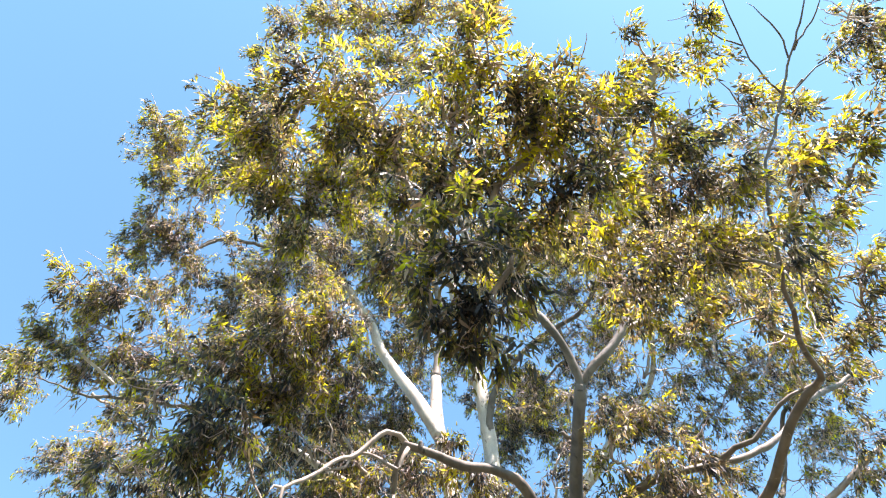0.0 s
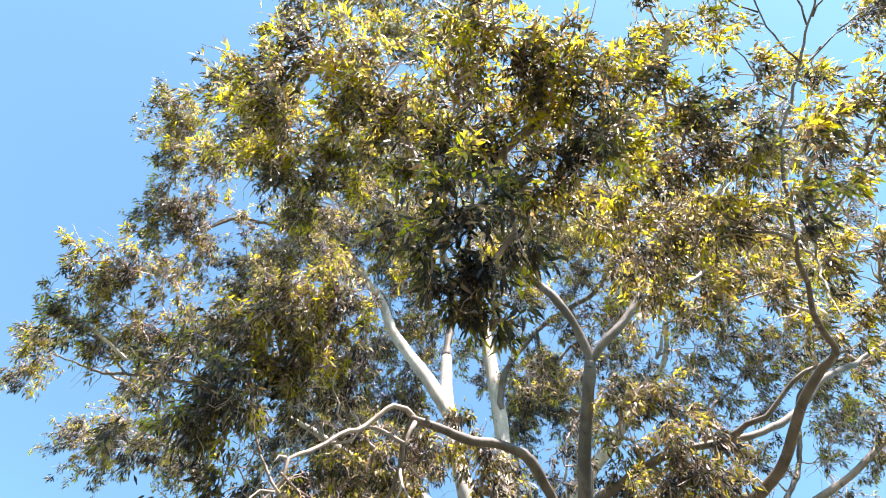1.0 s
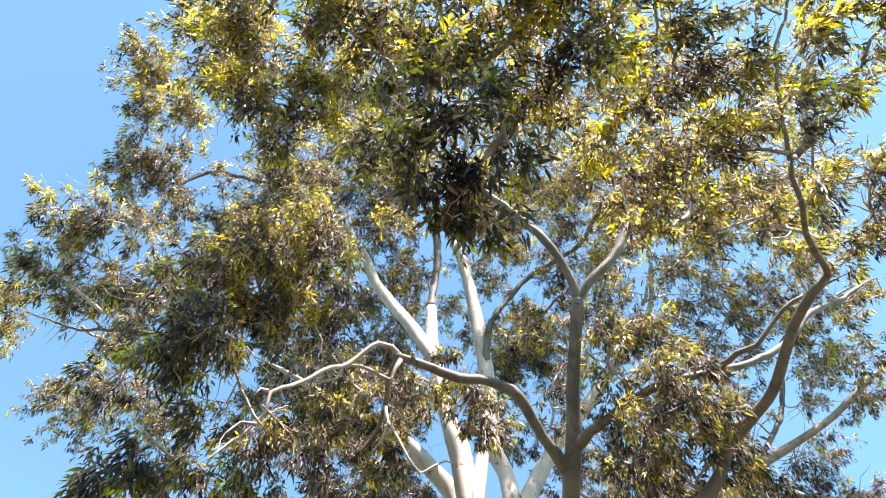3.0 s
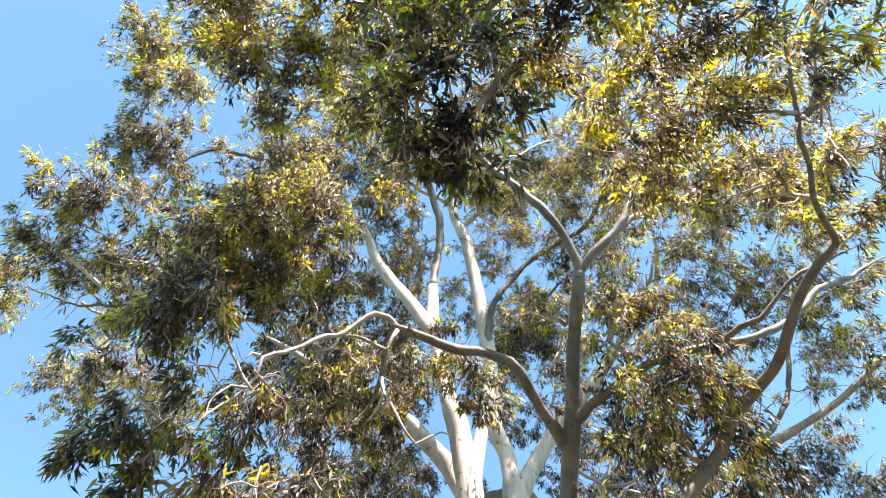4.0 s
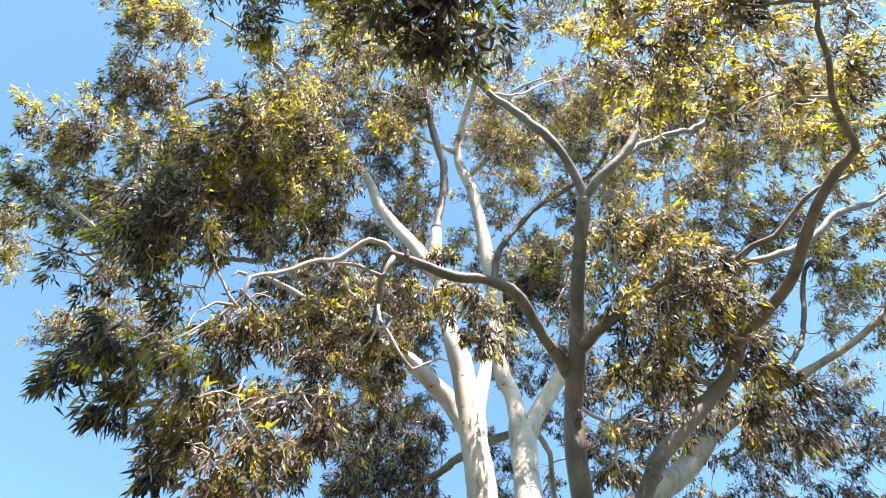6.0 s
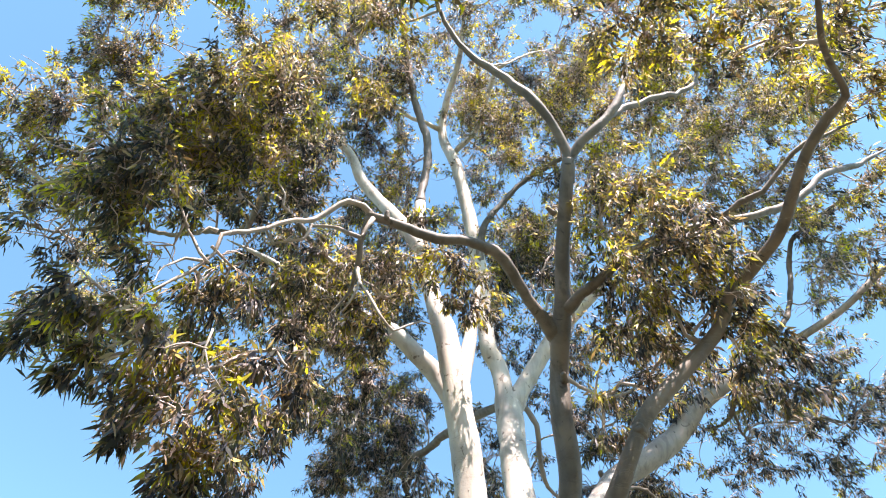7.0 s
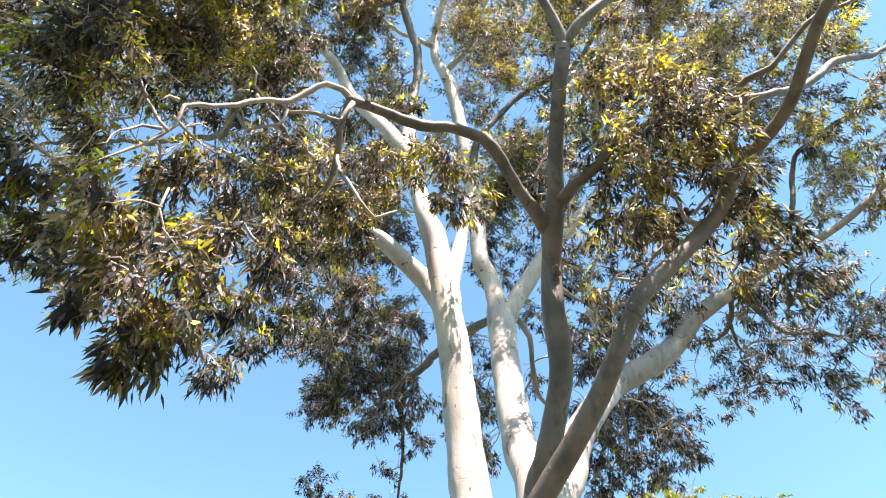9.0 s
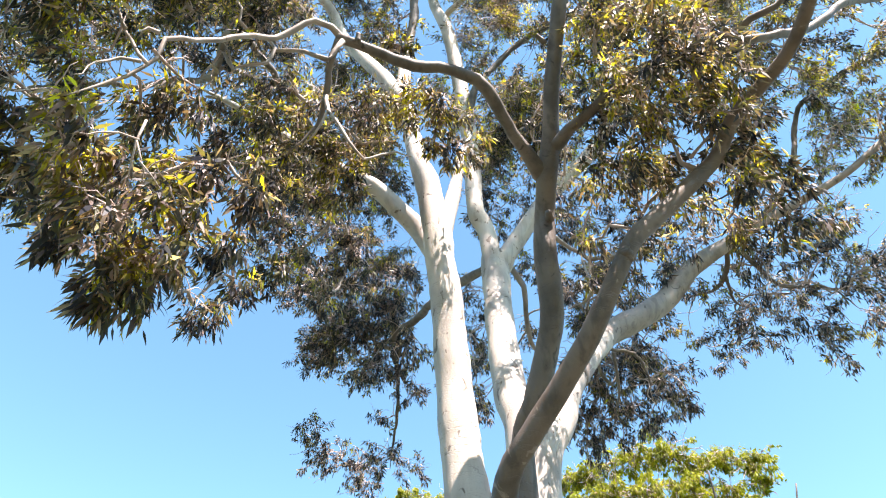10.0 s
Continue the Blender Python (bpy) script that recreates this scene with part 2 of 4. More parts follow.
def spray(centre, radius, root, density, rng, leaf, slim=0.225, per=7, flat=0.72, count=1.9):
    """One leaf clump: branchlets that fan out from a branch's end, with sprigs of hanging leaves along them."""
    m = max(5, int(density * radius**2 * count / leaf**2))
    heart = np.asarray(centre) + (np.asarray(root) - centre) * 0.3
    lean = unit(np.asarray(centre) - root)
    ways = unit(rng.normal(0, 1, (m, 3)) * np.array((1, 1, flat)) + 0.45 * lean)
    reach = radius * rng.uniform(0.3, 1.35, m)
    twigs, tips, outs = [], [], []
    for way, far in zip(ways, reach):
        start = heart + rng.normal(0, 0.22 * radius, 3)
        side = rng.normal(0, 0.16 * far, 3)
        end = start + way * far + np.array((0, 0, -0.22 * far))
        mid = start + way * far * 0.5 + side + np.array((0, 0, 0.06 * far))
        u = np.linspace(0, 1, 5)[:, None]
        line = (1 - u) ** 2 * start + 2 * u * (1 - u) * mid + u**2 * end
        twigs.append(tube(np.c_[line, np.linspace(0.017, 0.006, 5) * min(1, radius / 0.7)], 3, rng, 0.0))
        k = max(3, int(rng.integers(5, 10) * min(1.5, far / radius)))
        at = rng.uniform(0.3, 1.0, k)[:, None] ** 0.7
        spot = (1 - at) ** 2 * start + 2 * at * (1 - at) * mid + at**2 * end
        off = unit(rng.normal(0, 1, (k, 3)) + 0.6 * way)
        tips.append(spot + off * rng.uniform(0.02, 0.13, (k, 1)))
        outs.append(off)
    tips, outs = np.vstack(tips), np.vstack(outs)
    n = len(tips)
    which = np.repeat(np.arange(n), rng.integers(per - 2, 2 * per, n))
    k = len(which)
    base = tips[which] + rng.normal(0, 0.05, (k, 3))
    hang = rng.uniform(0.3, 1.9, n)[which][:, None]
    way = unit(0.6 * outs[which] + rng.normal(0, 0.5, (k, 3)) + DOWN * hang)
    base += way * 0.02
    length = leaf * rng.uniform(0.6, 1.3, k)
    fine = math.dist(centre, (0.4, 2.2, 1.6)) < 10
    # tone rises towards a clump's top and outside, painting where sun falls
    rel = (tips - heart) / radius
    tip_sun = np.clip(0.45 * np.linalg.norm(rel, axis=1) + 0.55 * rel[:, 2] - 0.45 + rng.normal(0, 0.25, n), -0.6, 0.8)[which]
    leaves = blades(base, way, length, length * slim * rng.uniform(0.75, 1.3, k), rng.normal(0, 0.16, k), rng, fine)
    return leaves, np.repeat(tip_sun, len(leaves[0]) // k), joined(twigs)


# ---- ground ----
bm = bmesh.new()
bmesh.ops.create_grid(bm, x_segments=80, y_segments=80, size=1500)
for v in bm.verts:
    far = math.hypot(v.co.x, v.co.y)
    v.co.z = 0.0 if far < 60 else 1.5 * noise.noise(v.co * 0.01) * min(1, (far - 60) / 200)
me = bpy.data.meshes.new("ground")
bm.to_mesh(me)
bm.free()
me.materials.append(ground_material())
tagged(new("ground", me), "dry patchy lawn with worn earth", "ground", kind="structure")

# ---- unseen ring added on all sides, below the view, to block low sky light ----
bm = bmesh.new()
rings = []
for k in range(9):
    ring = []
    for j in range(160):
        turn = 2 * math.pi * j / 160
        bump = noise.noise(Vector((math.cos(turn) * 9, math.sin(turn) * 9, k * 0.7)))
        tall = 12.5 + 3.0 * noise.noise(Vector((math.cos(turn) * 4, math.sin(turn) * 4, 5)))
        away = 52 + 2.5 * bump + 2.0 * (k / 8) ** 2
        ring.append(bm.verts.new((1.2 + away * math.cos(turn), 8 + away * math.sin(turn), -0.3 + tall * k / 8 + bump * (k / 8))))
    rings.append(ring)
for low, high in zip(rings, rings[1:]):
    for j in range(160):
        bm.faces.new((low[j], high[j], high[(j + 1) % 160], low[(j + 1) % 160]))
me = bpy.data.meshes.new("backdrop")
bm.to_mesh(me)
bm.free()
me.materials.append(far_leaf)
tagged(new("backdrop", me), "unseen leafy ring added to block low sky light", "trees", kind="structure")

# ---- the gum tree ----
tree = new("eucalyptus_tree")
tree.location = (1.25, 12.4, 0)
bpy.context.view_layer.update()
tagged(tree, "tall spreading gum tree with smooth pale bark and drooping leaves", "tree")
rng = np.random.default_rng(7)
SKELETON = []  # rows of x, y, z, radius along every limb
CLUMPS = []


def limb(mat, nodes, name="limb"):
    if nodes[-1][3] < 0.06:
        nodes = [*nodes[:-1], (*nodes[-1][:3], nodes[-1][3] * 0.35)]
    line = spline(nodes, 0.16)
    if line[:, 3].max() < 0.16:
        wave = np.cumsum(rng.normal(0, 0.02 if line[:, 3].max() < 0.1 else 0.011, (len(line), 3)), axis=0)
        line[:, :3] += wave - np.linspace(0, 1, len(line))[:, None] * wave[-1]
    thick = line[:, 3].max()
    sides = 20 if thick > 0.2 else 14 if thick > 0.09 else 9
    bulge = 1 + 0.09 * np.sin(np.arange(len(line)) * 0.9 + len(SKELETON)) * rng.uniform(0.3, 1, len(line))
    line[:, 3] *= bulge if thick < 0.15 else bulge**0.4
    line[1:-1, :3] += rng.normal(0, 1, (len(line) - 2, 3)) * line[1:-1, 3:] * (0.012 if thick > 0.15 else 0.05)
    if SKELETON:
        near = np.array(SKELETON)
        gap = np.linalg.norm(near[:, :3] - line[0, :3], axis=1)
        if gap.min() < 0.3:  # a collar where the limb leaves its stem
            out = np.linalg.norm(line[:, :3] - line[0, :3], axis=1) - near[gap.argmin(), 3] * 0.9
            line[:, 3] *= 1 + 0.38 * np.clip((near[gap.argmin(), 3] / line[0, 3] - 0.95) / 0.5, 0, 1) * np.exp(-np.maximum(out, 0) / (1.3 * line[:, 3].max()))
    v, t = tube(line, sides, rng, 0.03 if thick > 0.15 else 0.06)
    SKELETON.extend(spline(nodes, 0.35))
    return part(name, mesh_of(name, v - np.array(tree.location), t, mat), tree)


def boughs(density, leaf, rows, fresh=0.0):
    """Leaf clumps of one bough; the last argument paints their tone, from shaded dark (-1) to sunlit yellow (1)."""
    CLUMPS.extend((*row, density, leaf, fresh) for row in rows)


# the foot, where the stems part a little above head height
limb(pale, [(1.30, 12.45, -0.15, 1.05), (1.28, 12.45, 0.25, 0.86), (1.26, 12.45, 1.0, 0.74), (1.26, 12.45, 2.2, 0.70), (1.28, 12.45, 3.4, 0.66), (1.30, 12.45, 4.3, 0.50)], "trunk")
# <plan>
# ---- plan of the gum tree: limbs (x, y, z, radius) ----
limb(pale, [(1.05, 12.45, 4.20, 0.500), (0.82, 12.30, 5.81, 0.313), (0.73, 12.25, 6.81, 0.291), (0.66, 12.15, 7.96, 0.281), (0.60, 11.95, 9.11, 0.264), (0.50, 11.80, 9.94, 0.257), (0.45, 11.70, 10.76, 0.259), (0.32, 11.72, 11.79, 0.230)])
limb(pale, [(0.54, 11.88, 9.59, 0.198), (0.32, 11.67, 11.82, 0.252), (0.14, 11.54, 12.48, 0.215), (-0.01, 11.57, 13.39, 0.198), (-0.16, 11.55, 14.56, 0.179), (-0.31, 11.51, 15.74, 0.176), (-0.35, 11.68, 17.73, 0.157)])
# upper stretch of this stem, its shade put into the bark colour
limb(shade_grey, [(-0.35, 11.68, 17.73, 0.112), (-0.16, 11.54, 19.55, 0.126), (-0.18, 11.05, 20.99, 0.126), (-0.53, 10.29, 22.59, 0.114), (-0.79, 9.25, 24.36, 0.105), (-0.91, 7.96, 25.70, 0.080), (-0.99, 6.61, 27.06, 0.048)])
limb(pale, [(-0.20, 11.48, 14.83, 0.146), (-0.52, 11.41, 15.56, 0.191), (-0.98, 11.48, 16.68, 0.184), (-1.64, 11.54, 18.03, 0.170), (-2.16, 11.47, 19.11, 0.165), (-2.50, 11.18, 20.09, 0.142), (-3.11, 10.84, 21.10, 0.125), (-3.94, 10.24, 22.37, 0.114), (-5.01, 9.39, 23.44, 0.101), (-5.65, 8.75, 24.04, 0.086), (-6.50, 8.10, 24.65, 0.071), (-7.60, 7.29, 25.11, 0.048), (-8.93, 6.53, 25.32, 0.024)])
limb(pale, [(0.44, 12.56, 10.86, 0.219), (0.09, 12.62, 11.73, 0.219), (-0.37, 12.38, 12.20, 0.199), (-0.90, 12.12, 12.68, 0.178), (-1.60, 11.82, 12.92, 0.155), (-2.19, 11.40, 13.01, 0.129), (-2.77, 10.98, 13.10, 0.104), (-3.49, 10.45, 13.27, 0.068), (-4.30, 9.98, 13.39, 0.039)])
limb(pale, [(1.45, 12.80, 3.60, 0.480), (1.77, 13.10, 6.92, 0.337), (1.65, 13.50, 8.26, 0.302), (1.62, 13.90, 9.89, 0.287), (1.65, 14.20, 11.43, 0.294), (1.69, 14.50, 12.60, 0.335), (1.68, 14.47, 13.02, 0.275)])
limb(pale, [(1.64, 14.10, 10.99, 0.198), (1.58, 14.41, 13.59, 0.225), (1.33, 14.21, 14.40, 0.219), (1.33, 14.16, 15.82, 0.220), (1.31, 14.04, 17.51, 0.236), (1.17, 13.72, 19.55, 0.230), (0.98, 13.39, 21.60, 0.219), (0.76, 13.07, 23.18, 0.211), (0.31, 12.79, 25.19, 0.174), (0.50, 12.04, 26.79, 0.138), (1.15, 10.74, 28.72, 0.110), (1.45, 9.19, 30.21, 0.067)])
limb(pale, [(1.70, 14.47, 12.45, 0.216), (2.37, 14.58, 13.73, 0.214), (2.77, 14.48, 14.37, 0.207), (3.33, 14.41, 15.23, 0.201), (4.32, 14.19, 16.29, 0.195), (5.11, 13.98, 17.34, 0.172), (5.92, 13.73, 18.31, 0.129), (6.91, 13.17, 19.57, 0.092), (7.25, 12.22, 20.94, 0.069)])
# another limb with shade in its bark colour
limb(shade_grey, [(1.29, 13.94, 17.80, 0.114), (1.59, 13.32, 19.10, 0.107), (2.18, 13.30, 20.27, 0.096), (3.23, 13.06, 21.58, 0.094), (4.25, 12.84, 22.41, 0.090), (5.31, 12.68, 23.20, 0.087), (6.11, 12.03, 24.29, 0.076), (6.99, 11.45, 25.10, 0.058), (8.35, 10.18, 26.32, 0.039)])
limb(shade_grey, [(1.45, 12.50, 3.70, 0.314), (1.56, 11.90, 6.20, 0.163), (1.76, 11.50, 6.67, 0.161), (1.96, 11.20, 7.23, 0.166), (2.10, 10.90, 7.73, 0.165), (2.10, 10.60, 8.62, 0.172), (2.18, 10.50, 9.38, 0.156), (2.25, 10.06, 9.85, 0.166), (2.34, 9.70, 10.28, 0.139), (2.43, 9.07, 11.05, 0.124), (2.58, 8.39, 11.81, 0.123), (2.68, 7.95, 12.29, 0.117)])
limb(shade_grey, [(2.61, 8.28, 11.92, 0.101), (2.68, 7.96, 12.27, 0.089), (2.54, 7.58, 12.73, 0.087), (2.30, 7.24, 13.16, 0.089), (1.96, 6.97, 13.66, 0.087), (1.44, 6.75, 14.37, 0.075), (1.13, 6.65, 14.77, 0.066), (0.64, 6.22, 15.60, 0.052), (0.28, 5.56, 16.45, 0.037), (0.16, 4.74, 17.39, 0.025)])
limb(shade_grey, [(2.61, 8.28, 11.92, 0.101), (2.68, 7.96, 12.27, 0.089), (3.09, 7.69, 12.67, 0.091), (3.56, 7.50, 13.13, 0.093), (3.87, 7.34, 13.58, 0.081), (4.20, 7.13, 14.39, 0.057), (4.60, 6.77, 15.30, 0.048), (5.32, 6.26, 16.30, 0.037), (6.43, 5.63, 17.37, 0.026)])
limb(shade_grey, [(3.44, 7.56, 13.09, 0.072), (4.04, 7.61, 13.88, 0.068), (4.71, 7.72, 14.51, 0.059), (5.55, 7.87, 15.36, 0.058), (6.14, 7.87, 16.06, 0.056), (6.52, 7.77, 16.82, 0.049), (7.24, 7.60, 17.62, 0.042), (8.34, 7.43, 18.42, 0.029)])
limb(shade_grey, [(2.25, 10.10, 9.89, 0.111), (2.05, 9.86, 9.97, 0.104), (1.74, 9.43, 10.18, 0.100), (1.48, 9.07, 10.40, 0.094), (1.20, 8.76, 10.59, 0.094), (0.81, 8.60, 10.67, 0.084), (0.26, 8.52, 10.69, 0.084), (-0.19, 8.36, 10.77, 0.081), (-0.55, 8.21, 10.79, 0.077), (-0.83, 8.09, 10.80, 0.070)])
limb(branch_bark, [(-0.72, 8.14, 10.79, 0.064), (-0.87, 7.93, 10.90, 0.060), (-1.06, 7.82, 10.84, 0.049), (-1.45, 7.84, 10.45, 0.044), (-1.79, 7.68, 10.05, 0.039), (-2.19, 7.45, 9.46, 0.034), (-2.43, 7.22, 9.12, 0.032), (-2.54, 7.14, 8.93, 0.032), (-2.57, 7.22, 8.63, 0.025), (-2.75, 7.27, 8.23, 0.022), (-2.94, 7.23, 7.89, 0.016), (-3.14, 7.20, 7.53, 0.010)])
limb(shade_grey, [(-0.83, 8.11, 10.79, 0.053), (-0.96, 8.42, 10.57, 0.053), (-1.00, 8.67, 10.29, 0.046), (-1.12, 8.98, 10.08, 0.035), (-1.32, 9.12, 9.85, 0.024), (-1.60, 9.20, 9.54, 0.014)])
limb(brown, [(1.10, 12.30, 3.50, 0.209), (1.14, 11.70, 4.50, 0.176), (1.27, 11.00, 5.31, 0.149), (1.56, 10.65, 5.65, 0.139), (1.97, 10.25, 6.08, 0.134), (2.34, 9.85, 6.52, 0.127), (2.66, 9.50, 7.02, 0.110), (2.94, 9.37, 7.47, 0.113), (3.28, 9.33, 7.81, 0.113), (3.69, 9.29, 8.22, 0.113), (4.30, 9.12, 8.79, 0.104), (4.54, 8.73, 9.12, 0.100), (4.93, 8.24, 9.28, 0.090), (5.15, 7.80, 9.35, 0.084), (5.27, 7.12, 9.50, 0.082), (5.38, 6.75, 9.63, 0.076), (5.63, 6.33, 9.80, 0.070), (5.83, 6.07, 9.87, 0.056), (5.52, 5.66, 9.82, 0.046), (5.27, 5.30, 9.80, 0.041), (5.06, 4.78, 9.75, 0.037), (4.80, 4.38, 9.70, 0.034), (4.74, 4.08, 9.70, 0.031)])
limb(shade_grey, [(4.76, 4.15, 9.72, 0.037), (4.76, 3.74, 10.07, 0.025), (4.80, 3.25, 10.63, 0.023), (5.14, 2.73, 11.53, 0.024), (5.55, 2.13, 12.25, 0.025), (5.84, 1.53, 12.74, 0.018), (6.12, 0.86, 13.27, 0.015), (6.36, 0.26, 13.77, 0.011)])
limb(shade_grey, [(5.55, 2.13, 12.25, 0.018), (5.35, 1.82, 12.61, 0.015), (5.07, 1.46, 12.99, 0.013), (4.83, 0.86, 13.49, 0.011), (4.76, 0.32, 13.85, 0.008)])
limb(shade_grey, [(5.54, 2.26, 12.19, 0.014), (5.95, 1.94, 12.44, 0.015), (6.39, 1.71, 12.66, 0.011), (7.19, 1.54, 12.96, 0.009)])
limb(shade_grey, [(4.74, 4.09, 9.69, 0.034), (5.05, 3.86, 9.94, 0.025), (5.41, 3.61, 10.21, 0.023), (5.84, 3.35, 10.48, 0.017)])
limb(shade_grey, [(4.73, 4.05, 9.71, 0.025), (4.57, 4.10, 10.03, 0.023), (4.30, 4.21, 10.43, 0.021), (3.96, 4.41, 10.89, 0.016)])
limb(shade_grey, [(2.32, 9.81, 10.20, 0.102), (2.61, 9.45, 10.21, 0.093), (2.95, 9.08, 10.24, 0.084), (3.27, 8.73, 10.25, 0.076), (3.75, 8.39, 10.25, 0.068), (4.32, 8.23, 10.27, 0.064), (5.05, 8.23, 10.44, 0.061), (5.78, 8.33, 10.89, 0.063), (6.61, 8.55, 11.63, 0.064), (7.62, 8.65, 12.58, 0.064), (8.76, 8.90, 13.44, 0.056), (10.23, 9.04, 14.51, 0.037)])
limb(shade_grey, [(4.67, 8.20, 10.31, 0.054), (5.02, 7.97, 10.36, 0.050), (5.36, 7.78, 10.39, 0.046), (5.71, 7.44, 10.63, 0.039), (6.05, 7.18, 10.82, 0.036), (6.69, 7.11, 11.14, 0.027), (7.43, 7.01, 11.50, 0.017)])
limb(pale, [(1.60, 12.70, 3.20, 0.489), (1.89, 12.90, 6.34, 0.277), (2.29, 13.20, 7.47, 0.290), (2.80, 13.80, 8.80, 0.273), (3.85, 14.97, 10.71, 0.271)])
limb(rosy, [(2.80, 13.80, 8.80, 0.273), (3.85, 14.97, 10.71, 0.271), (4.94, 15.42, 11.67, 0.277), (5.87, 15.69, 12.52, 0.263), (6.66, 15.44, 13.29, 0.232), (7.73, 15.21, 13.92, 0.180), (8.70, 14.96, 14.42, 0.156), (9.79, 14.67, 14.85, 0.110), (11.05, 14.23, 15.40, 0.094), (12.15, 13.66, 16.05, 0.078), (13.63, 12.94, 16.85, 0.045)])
limb(shade_grey, [(7.87, 15.16, 13.97, 0.101), (9.00, 15.22, 15.01, 0.082), (10.39, 15.32, 16.68, 0.082), (11.07, 15.06, 18.26, 0.080), (11.51, 14.62, 19.32, 0.075), (12.41, 14.33, 19.98, 0.062), (13.87, 13.86, 20.84, 0.042), (15.63, 13.42, 21.80, 0.029)])
limb(shade_grey, [(7.72, 15.26, 13.87, 0.067), (8.55, 16.08, 13.97, 0.052), (9.57, 16.94, 14.05, 0.042), (10.87, 17.33, 14.27, 0.037), (11.95, 17.80, 13.89, 0.025)])
limb(shade_grey, [(1.49, 15.00, 13.09, 0.109), (0.87, 16.35, 13.97, 0.113), (0.12, 17.82, 14.75, 0.117), (-0.57, 19.38, 15.48, 0.119), (-1.24, 20.40, 15.97, 0.110), (-1.43, 21.52, 15.83, 0.090), (-1.12, 22.34, 15.30, 0.060)])
limb(shade_grey, [(-1.31, 21.16, 16.32, 0.091), (-1.45, 21.89, 15.68, 0.076), (-1.39, 22.93, 14.78, 0.061), (-1.55, 23.73, 14.07, 0.046), (-1.78, 24.53, 13.37, 0.030)])
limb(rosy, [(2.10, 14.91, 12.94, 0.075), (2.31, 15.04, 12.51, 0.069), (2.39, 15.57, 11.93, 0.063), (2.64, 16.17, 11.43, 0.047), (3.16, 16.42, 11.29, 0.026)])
limb(shade_grey, [(-3.94, 10.24, 22.37, 0.068), (-5.05, 9.54, 23.00, 0.069), (-6.17, 9.45, 22.82, 0.061), (-6.95, 9.16, 22.63, 0.060), (-7.63, 8.85, 22.23, 0.059), (-8.28, 8.92, 21.60, 0.043), (-8.88, 8.92, 21.02, 0.028)])
limb(shade_grey, [(-1.60, 11.82, 12.92, 0.055), (-2.96, 8.93, 13.39, 0.071), (-3.98, 10.09, 13.96, 0.069), (-5.39, 10.60, 14.83, 0.062), (-7.09, 11.02, 15.73, 0.054), (-9.10, 11.40, 16.65, 0.049), (-11.30, 11.76, 17.58, 0.039), (-13.15, 11.56, 18.22, 0.022)])
limb(pale, [(0.78, 13.28, 24.73, 0.108), (1.58, 12.84, 25.54, 0.110), (2.23, 11.95, 27.13, 0.102), (2.77, 11.20, 28.36, 0.093), (4.36, 10.82, 29.19, 0.059)])
limb(shade_grey, [(3.77, 15.71, 11.52, 0.061), (4.33, 17.41, 12.04, 0.051), (5.02, 19.10, 12.57, 0.049), (5.55, 19.19, 13.84, 0.039)])
limb(branch_bark, [(-1.96, 7.11, 6.82, 0.013), (-1.99, 7.16, 6.55, 0.011), (-2.04, 7.29, 6.34, 0.008), (-2.11, 7.47, 6.22, 0.005)])
limb(branch_bark, [(-1.99, 7.16, 6.55, 0.008), (-1.95, 7.33, 6.38, 0.008), (-2.00, 7.54, 6.24, 0.006), (-2.06, 7.64, 6.17, 0.005)])
limb(branch_bark, [(-1.95, 7.28, 6.41, 0.006), (-1.85, 7.39, 6.28, 0.006), (-1.76, 7.54, 6.19, 0.005)])
limb(shade_grey, [(5.84, 1.55, 12.73, 0.018), (6.19, 1.25, 12.98, 0.015), (6.43, 0.87, 13.27, 0.011), (6.53, 0.43, 13.47, 0.008)])
limb(shade_grey, [(5.80, 1.66, 12.68, 0.018), (5.69, 1.28, 12.97, 0.015), (5.46, 0.98, 13.21, 0.011), (5.23, 0.81, 13.40, 0.008)])
limb(shade_grey, [(5.07, 1.48, 12.99, 0.015), (4.65, 1.29, 13.18, 0.011), (4.44, 0.98, 13.43, 0.011), (4.41, 0.59, 13.72, 0.008)])
limb(shade_grey, [(6.29, 1.75, 12.64, 0.015), (6.74, 1.43, 12.90, 0.011), (7.19, 1.14, 13.14, 0.008)])
limb(shade_grey, [(5.16, 2.61, 11.58, 0.014), (4.86, 2.43, 11.78, 0.011), (4.60, 2.03, 12.07, 0.011), (4.32, 1.80, 12.29, 0.007)])
limb(shade_grey, [(4.78, 4.12, 9.73, 0.039), (5.22, 3.83, 10.03, 0.025), (5.74, 3.50, 10.40, 0.019), (6.28, 3.19, 10.88, 0.013), (6.76, 3.02, 11.18, 0.010)])
limb(shade_grey, [(-7.63, 8.85, 22.23, 0.051), (-8.30, 8.93, 21.95, 0.044), (-8.74, 9.11, 21.49, 0.029)])
limb(pale, [(0.22, 12.60, 25.39, 0.087), (-0.60, 12.28, 25.55, 0.087), (-1.25, 12.00, 25.94, 0.077), (-1.70, 11.68, 26.36, 0.067), (-2.04, 11.04, 27.25, 0.045), (-2.16, 10.23, 28.25, 0.023)])
limb(pale, [(-0.86, 10.55, 11.81, 0.028), (-1.07, 10.36, 11.93, 0.028), (-1.32, 10.12, 11.95, 0.022)])
limb(rosy, [(2.89, 13.59, 12.82, 0.050), (3.33, 14.11, 12.91, 0.056), (3.62, 14.40, 12.93, 0.052), (3.97, 14.63, 12.86, 0.052), (4.00, 15.18, 12.66, 0.048), (3.92, 15.55, 12.46, 0.043), (3.47, 15.86, 12.44, 0.027)])
